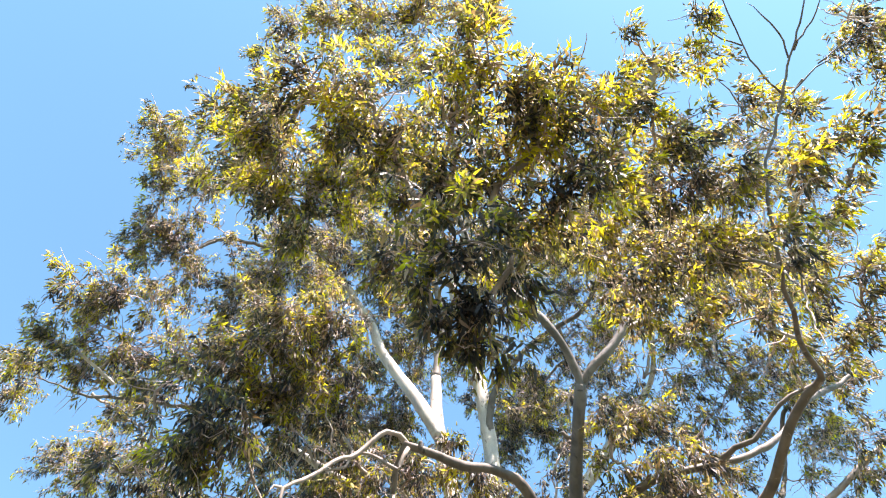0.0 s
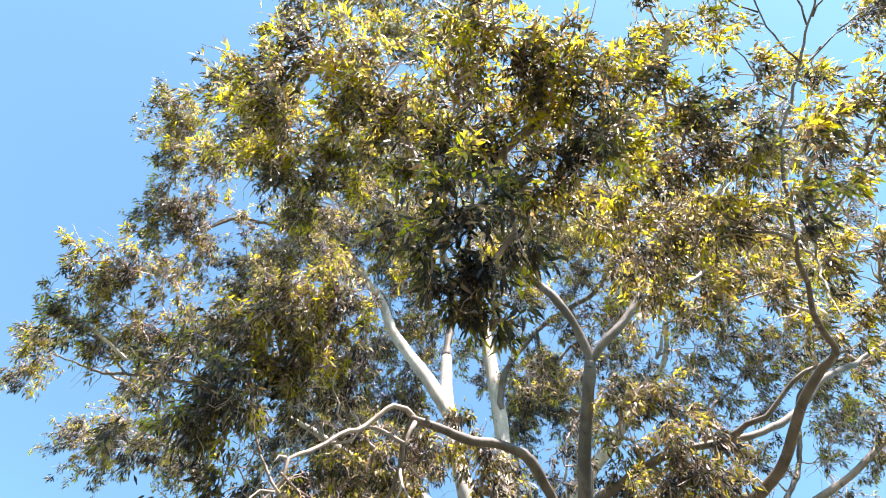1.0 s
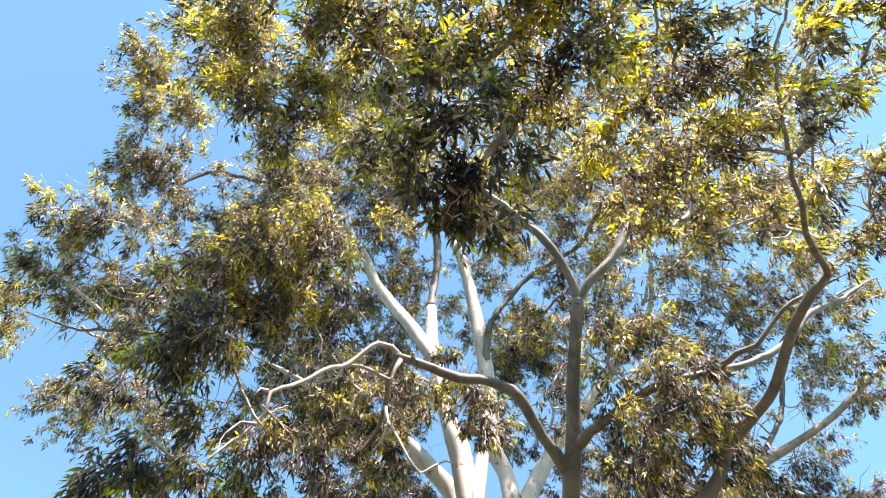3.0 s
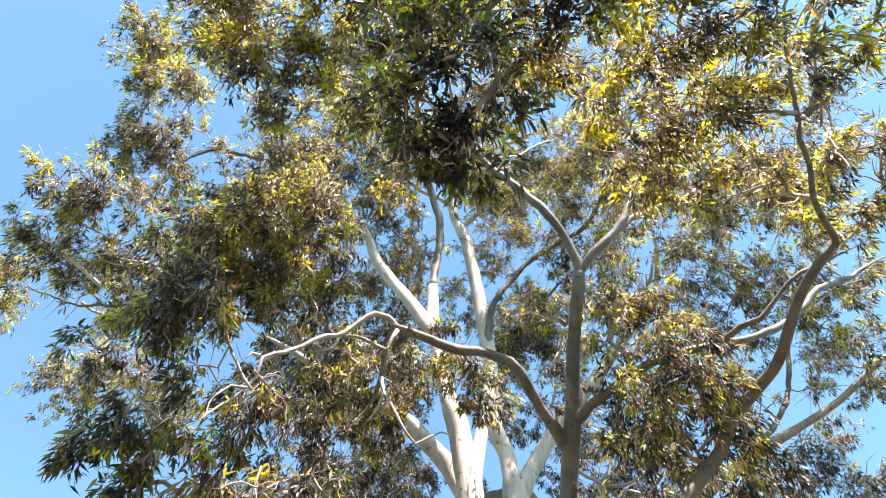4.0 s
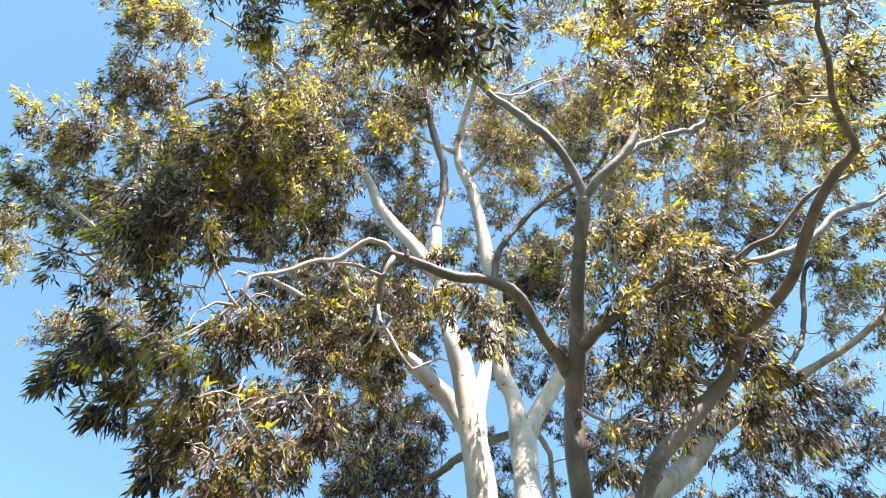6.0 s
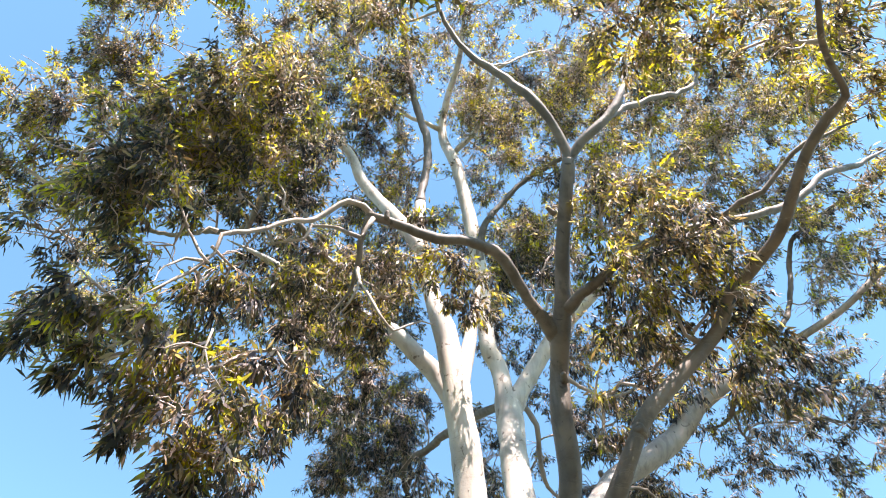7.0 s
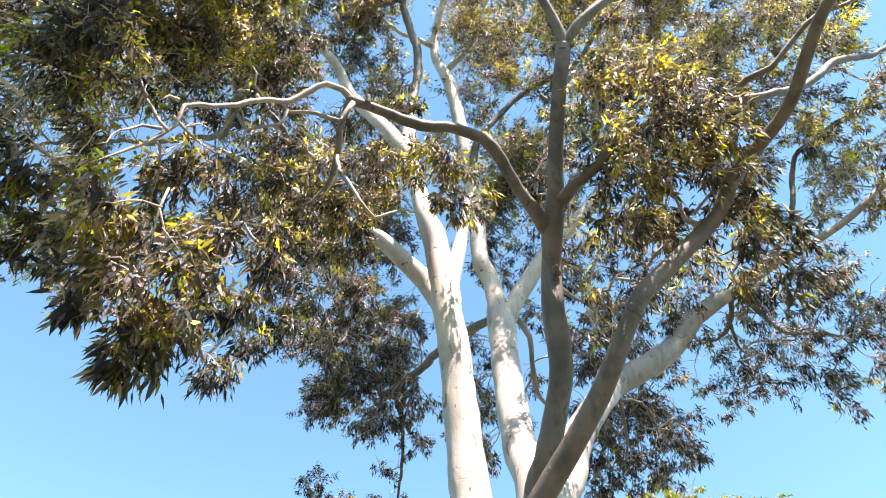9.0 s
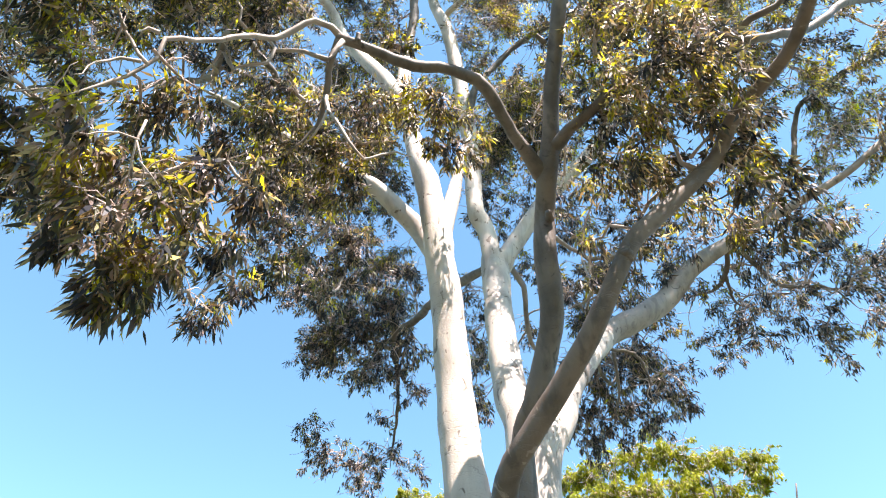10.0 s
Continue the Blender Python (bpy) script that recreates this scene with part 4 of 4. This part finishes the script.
boughs(0.90, 0.165, [(-3.31, 8.86, 8.69, 0.39), (-2.94, 9.63, 8.69, 0.39), (-2.94, 10.98, 9.50, 0.46), (-2.83, 11.53, 9.02, 0.38), (-2.91, 10.58, 7.86, 0.31), (-2.98, 9.54, 7.44, 0.35), (-2.94, 12.96, 11.09, 0.50), (-2.72, 14.14, 12.72, 0.59), (-2.50, 16.64, 14.53, 0.63), (-2.68, 12.29, 11.68, 0.51), (-2.18, 12.48, 12.86, 0.52), (-2.14, 15.83, 15.25, 0.65), (-1.80, 17.80, 16.19, 0.66), (-2.69, 11.02, 11.46, 0.51), (-3.05, 9.92, 11.09, 0.47), (-3.34, 8.80, 10.07, 0.39), (-2.71, 15.55, 12.81, 0.49), (-3.30, 8.69, 7.51, 0.34)], -0.60)  # low bough, behind
boughs(0.46, 0.160, [(-3.96, 8.29, 8.51, 0.37), (-4.08, 8.41, 7.73, 0.33)], -0.60)  # outer lower limb, behind
boughs(0.80, 0.160, [(1.75, 16.90, 17.07, 0.66), (3.10, 17.88, 16.25, 0.52), (3.85, 15.85, 15.39, 0.63), (4.79, 19.14, 15.19, 0.66), (2.43, 21.82, 15.44, 0.53), (1.59, 15.39, 17.06, 0.54), (2.89, 15.94, 16.61, 0.50), (-1.53, 20.06, 16.88, 0.72), (-0.83, 18.53, 16.91, 0.60), (1.30, 21.34, 15.84, 0.48)], -0.80)  # behind the stems
boughs(0.50, 0.160, [(2.41, 10.92, 13.01, 0.40), (3.02, 10.89, 13.72, 0.35)], -0.30)  # by the leaning stem
# mostly hidden clumps, added so that they shade the low back boughs
boughs(0.80, 0.160, [(-7.59, 13.21, 30.69, 1.63), (-5.99, 14.64, 29.86, 1.49), (-8.68, 14.17, 28.96, 1.44), (3.23, 14.79, 29.84, 1.49), (5.56, 13.77, 30.45, 1.56), (9.72, 12.89, 29.84, 1.57), (11.80, 14.51, 28.90, 1.51), (13.71, 13.46, 28.37, 1.46), (7.34, 12.52, 31.20, 1.56), (1.91, 12.66, 31.07, 1.42)])  # top of the crown
boughs(0.75, 0.160, [(-2.24, 11.66, 22.83, 0.75), (-1.44, 12.51, 22.26, 0.67), (-1.22, 13.31, 21.71, 0.56), (-1.82, 11.07, 23.86, 0.77), (-2.83, 10.93, 23.32, 0.77), (-2.57, 11.97, 21.39, 0.48), (-1.22, 12.01, 23.83, 0.60)], -0.20)  # crown behind the left stem
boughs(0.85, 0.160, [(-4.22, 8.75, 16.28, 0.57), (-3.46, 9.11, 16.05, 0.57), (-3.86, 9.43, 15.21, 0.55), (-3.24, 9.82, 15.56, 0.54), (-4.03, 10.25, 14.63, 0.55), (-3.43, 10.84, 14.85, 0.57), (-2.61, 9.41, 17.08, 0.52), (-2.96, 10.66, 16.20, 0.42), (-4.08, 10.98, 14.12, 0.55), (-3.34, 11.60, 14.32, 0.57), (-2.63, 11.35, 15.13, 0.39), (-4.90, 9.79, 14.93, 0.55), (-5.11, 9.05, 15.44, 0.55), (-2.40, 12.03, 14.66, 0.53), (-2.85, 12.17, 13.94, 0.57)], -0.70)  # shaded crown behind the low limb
boughs(0.90, 0.160, [(-2.09, 10.47, 11.70, 0.39), (-1.52, 10.84, 11.66, 0.39), (-1.04, 11.25, 11.57, 0.33), (-1.34, 11.32, 11.24, 0.34)])  # leaves before the left stem
boughs(0.60, 0.160, [(-2.57, 9.11, 11.81, 0.33), (-2.08, 9.30, 11.69, 0.33), (-1.64, 9.53, 11.54, 0.30), (-2.27, 9.36, 11.03, 0.31), (-1.87, 9.30, 12.31, 0.25), (2.40, 11.93, 16.67, 0.39), (1.82, 12.08, 16.55, 0.34), (3.01, 12.14, 16.54, 0.39), (4.17, 11.57, 21.84, 0.64), (4.58, 12.50, 21.20, 0.64), (3.64, 12.82, 20.95, 0.50)], -0.15)  # leaves under the low limb
boughs(0.55, 0.175, [(5.85, 17.57, 17.92, 0.78), (6.73, 18.30, 17.30, 0.73), (7.44, 17.01, 17.12, 0.70), (5.42, 18.73, 16.89, 0.64), (8.25, 19.06, 16.68, 0.64), (4.49, 16.56, 17.44, 0.59), (4.29, 18.59, 15.66, 0.44), (5.06, 20.73, 13.80, 0.68), (6.12, 20.45, 14.08, 0.63), (5.54, 21.55, 13.11, 0.63), (6.72, 22.30, 13.15, 0.54), (4.63, 22.10, 12.60, 0.52), (6.97, 20.95, 13.67, 0.58), (3.99, 21.08, 13.47, 0.44)], -0.90)  # far crown between the low stems
boughs(0.80, 0.160, [(-6.30, 8.29, 24.15, 0.75), (-4.94, 8.02, 24.34, 0.75), (-3.84, 9.05, 23.71, 0.75), (-2.94, 8.96, 26.16, 0.82), (-1.65, 8.48, 26.48, 0.82), (-0.49, 9.88, 26.80, 0.77), (-5.50, 9.15, 22.42, 0.64), (-1.41, 10.76, 26.22, 0.72), (-3.52, 8.04, 26.73, 0.82)])  # top of the left crown
boughs(0.44, 0.175, [(-3.77, 7.04, 30.14, 1.43), (-1.02, 6.60, 29.51, 1.16), (0.18, 7.10, 30.68, 1.33), (3.10, 6.79, 30.09, 1.21), (4.78, 7.27, 28.67, 1.17), (7.10, 6.90, 27.37, 1.25), (10.09, 7.68, 29.54, 1.34), (10.53, 7.39, 27.48, 1.10), (12.05, 7.11, 25.83, 1.05), (14.08, 7.22, 25.27, 1.03), (-4.89, 8.28, 30.45, 1.26), (-2.63, 8.93, 30.63, 1.49), (1.62, 8.58, 27.99, 1.24), (3.57, 8.06, 27.48, 1.28), (6.01, 8.95, 28.71, 1.31), (6.67, 8.02, 26.36, 1.00), (8.32, 8.34, 25.53, 1.27), (10.44, 8.56, 25.39, 1.31), (13.32, 8.93, 27.46, 1.33), (13.95, 8.58, 24.85, 1.04)])  # far top of the crown
boughs(0.46, 0.175, [(-4.68, 11.46, 32.81, 1.44), (0.65, 10.49, 30.75, 1.30), (2.44, 10.49, 28.93, 0.91), (5.06, 10.50, 27.76, 0.92), (6.60, 11.04, 29.17, 1.04), (8.78, 10.94, 27.56, 0.85), (10.02, 10.92, 27.28, 1.01), (12.58, 11.07, 28.29, 0.92), (14.59, 10.51, 27.21, 0.97), (15.08, 10.28, 24.76, 0.88), (-3.23, 13.03, 31.86, 1.25), (1.59, 12.77, 28.47, 0.99), (3.62, 13.13, 29.30, 1.09), (7.12, 11.96, 25.72, 1.00), (9.11, 11.67, 26.14, 0.99), (10.39, 12.29, 26.28, 1.01), (12.91, 11.82, 24.81, 1.07), (13.59, 10.76, 23.39, 0.87), (2.03, 14.50, 29.99, 1.28), (6.42, 12.97, 24.77, 1.05), (8.74, 13.27, 26.26, 0.88), (10.97, 13.56, 25.60, 1.01), (12.37, 12.61, 23.91, 0.92), (14.19, 12.78, 23.90, 0.75)])  # far crown between the stems
boughs(0.36, 0.175, [(1.21, 13.30, 22.95, 1.06), (4.95, 12.10, 19.63, 0.80), (9.08, 11.92, 19.26, 0.81), (10.25, 12.33, 18.69, 0.76), (11.02, 11.56, 17.57, 0.64), (2.67, 13.53, 19.40, 0.90), (5.20, 14.61, 21.47, 0.97), (6.11, 14.49, 21.72, 0.93), (12.17, 13.75, 19.43, 0.88), (-5.98, 17.02, 22.96, 1.11), (4.52, 15.30, 19.05, 0.84)])  # far crown behind the long limb
boughs(0.75, 0.160, [(3.27, 8.30, 11.42, 0.42), (3.98, 8.20, 11.59, 0.42), (4.58, 8.30, 11.00, 0.42), (3.28, 8.60, 10.52, 0.42), (3.91, 8.50, 10.22, 0.42), (4.82, 8.80, 10.62, 0.42), (3.19, 9.30, 10.24, 0.42), (3.71, 9.20, 9.83, 0.42), (4.34, 9.00, 9.81, 0.42), (3.41, 10.00, 9.69, 0.42), (4.00, 10.10, 9.49, 0.42), (5.08, 9.60, 9.25, 0.42), (5.45, 10.00, 8.90, 0.42), (5.14, 10.50, 8.94, 0.42), (3.68, 10.80, 9.32, 0.42), (3.10, 9.80, 10.05, 0.42)], -0.32)  # shaded crown behind the long limb, inner
boughs(0.45, 0.160, [(2.90, 11.30, 9.70, 0.30), (3.20, 10.90, 10.60, 0.35), (3.00, 11.55, 8.90, 0.25), (2.90, 11.80, 11.60, 0.35), (3.10, 12.00, 12.60, 0.40), (3.00, 12.30, 14.20, 0.45), (3.30, 11.80, 15.20, 0.50), (2.60, 12.60, 13.60, 0.35), (3.50, 11.20, 16.40, 0.50)], -0.30)  # thin sprays over the second stem
boughs(0.33, 0.180, [(-6.55, 19.34, 19.80, 0.84), (-5.66, 20.98, 20.28, 0.95), (-5.19, 19.35, 20.53, 0.90), (-3.83, 18.97, 20.47, 0.81), (-2.74, 20.38, 20.72, 0.80), (-1.19, 19.83, 18.75, 0.93), (-4.72, 20.89, 18.61, 0.96), (-3.06, 20.88, 18.79, 1.08), (-1.71, 20.66, 17.38, 0.98), (-3.91, 21.81, 17.76, 0.86), (-0.92, 20.20, 15.01, 1.08), (-2.21, 21.18, 15.18, 0.86), (-3.92, 22.63, 16.88, 0.95), (-2.88, 20.95, 16.69, 1.02)], -1.00)  # low back crown, thin sprays
boughs(0.36, 0.170, [(1.30, 18.34, 15.75, 0.71), (1.49, 20.48, 15.11, 0.80), (1.02, 19.85, 13.01, 0.76), (4.15, 18.97, 16.44, 0.68), (4.91, 19.38, 15.56, 0.67), (5.54, 18.33, 15.71, 0.78), (4.30, 19.89, 14.05, 0.80), (5.61, 20.38, 14.37, 0.91), (6.12, 18.66, 13.37, 0.82), (5.11, 20.81, 13.50, 0.72), (6.24, 19.20, 12.47, 0.91), (6.02, 18.18, 14.40, 0.73)], -1.00)  # low crown between the stems, thin sprays
boughs(0.28, 0.160, [(6.67, 15.84, 12.78, 0.53), (8.09, 16.48, 14.36, 0.60), (8.59, 15.85, 13.06, 0.57), (9.99, 16.47, 13.59, 0.51), (11.10, 16.88, 13.51, 0.50), (10.42, 15.83, 13.95, 0.59), (9.32, 16.89, 12.85, 0.60), (8.40, 17.38, 13.14, 0.68), (11.40, 16.16, 13.80, 0.62), (10.68, 17.81, 13.01, 0.54)], -0.80)  # low right crown, thin sprays
boughs(0.24, 0.160, [(11.46, 14.98, 16.69, 0.74), (12.47, 15.07, 18.22, 0.90), (12.53, 15.35, 18.87, 0.69), (11.49, 13.87, 17.20, 0.74), (12.31, 16.03, 18.10, 0.52)], -0.20)  # thin outer crown to the right
# </plan>


def grow(tree, skeleton, clumps, leaf_mat, limb_mat, seed, **leaf_form):
    """Branches from the limbs to each clump, nearest first, each with its leaves."""
    rng = np.random.default_rng(seed)
    foot = np.array(tree.location)
    nodes = [tuple(map(float, row)) for row in skeleton]
    places = np.array([row[:3] for row in nodes])
    waiting, best, grown = list(range(len(clumps))), {}, []
    for i in waiting:
        far = np.linalg.norm(places - np.array(clumps[i][:3]), axis=1)
        best[i] = (float(far.min()), int(far.argmin()))
    while waiting:
        i = min(waiting, key=lambda q: best[q][0])
        waiting.remove(i)
        k = len(nodes)
        nodes.append((*clumps[i][:3], 0.0))
        grown.append((i, best[i][1], k))
        for q in waiting:
            d = math.dist(clumps[q][:3], clumps[i][:3]) * 1.12
            if d < best[q][0]:
                best[q] = (d, k)
    load = {}
    for i, start, k in reversed(grown):
        load[k] = load.get(k, 0) + 1
        load[start] = load.get(start, 0) + load[k]
    for i, start, k in grown:
        x, y, z, radius, density, leaf, fresh = clumps[i]
        r1 = 0.0105 * math.sqrt(load[k]) + 0.006
        r0 = min(r1 * 1.5, nodes[start][3]) if nodes[start][3] else r1 * 1.25
        a, b = np.array(nodes[start][:3]), np.array(nodes[k][:3])
        d = np.linalg.norm(b - a)
        sag = np.array((0, 0, 0.10 * d))
        m1 = a + (b - a) * 0.35 + rng.normal(0, 0.10 * d, 3) + sag
        m2 = a + (b - a) * 0.7 + rng.normal(0, 0.10 * d, 3) + sag * 0.7
        line = spline([(*a, r0), (*m1, r0 * 0.85), (*m2, (r0 + r1) / 2 * 0.85), (*b, r1 * 0.7)], 0.18)
        v, t = tube(line, 7, rng, 0.08)
        part("branch", mesh_of("branch", v - foot, t, limb_mat if r1 > 0.02 else twig_bark), tree)
        (v, t), leaf_sun, (tv, tt) = spray((x, y, z), radius, m2, density, rng, leaf, **leaf_form)
        part("foliage", mesh_of("foliage", v - foot, t, leaf_mat, sunlit=leaf_sun + fresh), tree, kind="stuff")
        bare = [(tv, tt)]
        for _ in range(6 if radius < 0.6 else 9):
            start = line[int(rng.integers(len(line) // 3, len(line))), :3]
            away = unit(rng.normal(0, 1, 3) + 0.5 * unit(b - a) + np.array((0, -0.25, -0.1)))
            far = radius * rng.uniform(0.7, 1.6)
            bend = np.cumsum(rng.normal(0, 0.085 * far, (7, 3)), axis=0)
            u = np.linspace(0, 1, 7)[:, None]
            way = start + away * far * u + bend * u + np.array((0, 0, 0.25 * far)) * u * (1 - u)
            bare.append(tube(np.c_[way, np.linspace(min(0.022, r1, 0.032 * radius), 0.004, 7)], 4, rng, 0.08))
        tv, tt = joined(bare)
        part("twig_spray", mesh_of("twig_spray", tv - foot, tt, twig_bark), tree, kind="stuff")


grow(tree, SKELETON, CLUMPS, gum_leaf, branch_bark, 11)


# ---- knots and broken stubs on the stems ----
def stub(at, way, radius, length, mat):
    """A short broken branch with a rounded collar and a hollow end."""
    w = unit(np.array(way, float))
    c = np.array(at, float)
    steps = ((-0.6, 1.5), (0.0, 1.35), (0.35, 1.12), (0.8, 1.0), (1.0, 0.86), (0.98, 0.55), (0.85, 0.35), (0.75, 0.15))
    line = np.array([(*(c + w * length * k), radius * r) for k, r in steps])
    v, t = tube(line, 12, rng, 0.06)
    part("broken_stub", mesh_of("broken_stub", v - np.array(tree.location), t, mat), tree, "short broken branch stub with a hollow end")


# <stubs>
stub((2.79, 9.38, 7.22), (-0.3, -0.7, 0.1), 0.075, 0.09, brown)
stub((2.22, 10.34, 9.19), (-0.2, -0.9, 0.2), 0.05, 0.1, shade_grey)
stub((-1.91, 11.57, 18.63), (0.3, -0.6, 0.5), 0.07, 0.12, pale)
stub((2.29, 8.57, 11.5), (-0.6, -0.5, 0.3), 0.035, 0.12, shade_grey)
stub((2.11, 14.54, 13.03), (-0.2, -0.8, 0.4), 0.06, 0.14, shade_grey)
stub((-0.53, 8.1, 10.75), (0.1, -0.5, 0.8), 0.035, 0.1, shade_grey)
# </stubs>


# ---- single leaves that hang at the edge of the low boughs ----
def leaf_mesh(seed):
    r = np.random.default_rng(seed)
    u = np.linspace(0, 1, 7)
    wide = np.array((0.10, 0.62, 0.98, 1.0, 0.80, 0.42, 0.02)) * 0.013
    bow = r.uniform(-0.03, 0.03) * np.sin(np.pi * u * 0.5) + 0.0
    rows = []
    for k in range(7):
        fold = 0.28 * wide[k]
        rows += [(bow[k] - wide[k], fold, -0.15 * u[k]), (bow[k], -0.02 * u[k] ** 2, -0.15 * u[k]), (bow[k] + wide[k], fold, -0.15 * u[k])]
    tris = []
    for k in range(6):
        for j in range(2):
            q = 3 * k + j
            tris += [(q, q + 1, q + 4), (q, q + 4, q + 3)]
    return mesh_of("leaf", rows, tris, gum_leaf)


LEAVES = [leaf_mesh(k) for k in range(6)]
low = sorted((row for row in CLUMPS if row[5] == 0.18), key=lambda row: row[1] + row[2])[:14]
holders = [ob for ob in tree.children if ob.name.split(".")[0] == "branch"]
ends = np.array([np.mean([v.co for v in ob.data.vertices[-9:]], axis=0) for ob in holders]) + np.array(tree.location)
leaf_rng = np.random.default_rng(5)
for row in low:
    near = int(np.linalg.norm(ends - np.array(row[:3]), axis=1).argmin())
    for k in range(20):
        way = unit(leaf_rng.normal(0, 1, 3) + np.array((0, -0.3, -0.5)))
        at = np.array(row[:3]) + way * row[3] * leaf_rng.uniform(0.7, 1.15) - np.array(tree.location)
        ob = part("leaf", LEAVES[k % 6], holders[near])
        ob.matrix_basis = pose(*at, leaf_rng.normal(0, 28), leaf_rng.normal(0, 28), leaf_rng.uniform(0, 360)) @ Matrix.Scale(leaf_rng.uniform(0.8, 1.2), 4)


# ---- fresh green trees behind ----
def green_tree(foot, height, stems, clumps, seed):
    tree = new("feathery_tree")
    tree.location = foot
    tagged(tree, "yellow-green feathery tree in full sun behind the gum", "tree", group="trees behind")
    rng = np.random.default_rng(seed)
    skeleton = []
    top = np.array((0, 0, height))
    lines = [("trunk", [(0, 0, -0.1, 0.36), (0.05, 0, height * 0.2, 0.28), (0, 0.1, height * 0.45, 0.22), (0.1, 0, height * 0.8, 0.08)])]
    for k in range(stems):
        turn = 2 * math.pi * (k + 0.3) / stems
        out = np.array((math.cos(turn), math.sin(turn), 0))
        lines.append(("limb", [(*(top * 0.35), 0.14), (*(top * 0.55 + out * 1.4), 0.10), (*(top * 0.75 + out * 3.0), 0.06), (*(top * 0.88 + out * 3.8), 0.03)]))
    for name, nodes in lines:
        line = spline(nodes, 0.4)
        v, t = tube(line, 9, rng)
        part(name, mesh_of(name, v, t, shade_grey), tree)
        skeleton.extend(line + np.array((*foot, 0)))
    grow(tree, skeleton, clumps, far_leaf, shade_grey, seed, slim=0.32, per=8, flat=0.5, count=1.5)


# <trees>
green_tree((10.6, 30.3, 0), 16.0, 6, [(7.89, 30.00, 16.58, 0.94, 1.0, 0.18, 0.0), (9.70, 30.00, 16.93, 0.99, 1.0, 0.18, 0.0), (10.98, 30.50, 16.36, 0.89, 1.0, 0.18, 0.0), (12.02, 30.00, 16.51, 0.83, 1.0, 0.18, 0.0), (13.31, 30.00, 16.38, 0.83, 1.0, 0.18, 0.0), (6.41, 30.50, 16.25, 0.89, 1.0, 0.18, 0.0), (5.48, 31.00, 16.30, 0.75, 1.0, 0.18, 0.0), (9.98, 29.50, 14.93, 0.93, 1.0, 0.18, 0.0), (8.35, 29.50, 14.86, 0.97, 1.0, 0.18, 0.0), (13.20, 30.00, 15.47, 0.62, 1.0, 0.18, 0.0), (11.75, 30.00, 15.01, 0.80, 1.0, 0.18, 0.0), (6.92, 29.50, 14.66, 1.02, 1.0, 0.18, 0.0), (5.79, 30.00, 14.47, 0.93, 1.0, 0.18, 0.0), (9.04, 30.00, 13.66, 1.13, 1.0, 0.18, 0.0), (11.04, 30.00, 13.59, 1.04, 1.0, 0.18, 0.0), (7.14, 30.00, 13.26, 1.12, 1.0, 0.18, 0.0), (4.91, 31.00, 14.27, 0.95, 1.0, 0.18, 0.0), (13.23, 31.00, 14.49, 0.81, 1.0, 0.18, 0.0)], 21)
green_tree((-0.6, 36.2, 0), 16.0, 5, [(-1.82, 36.00, 18.23, 0.76, 1.0, 0.18, 0.0), (-0.79, 36.00, 18.04, 0.70, 1.0, 0.18, 0.0), (-2.83, 36.00, 17.81, 0.87, 1.0, 0.18, 0.0), (-1.51, 36.00, 16.88, 1.25, 1.0, 0.18, 0.0), (-3.05, 36.00, 16.35, 1.24, 1.0, 0.18, 0.0), (0.65, 36.00, 17.54, 0.86, 1.0, 0.18, 0.0), (1.47, 36.00, 16.78, 1.13, 1.0, 0.18, 0.0), (-0.24, 36.00, 15.98, 1.22, 1.0, 0.18, 0.0)], 22)
# </trees>
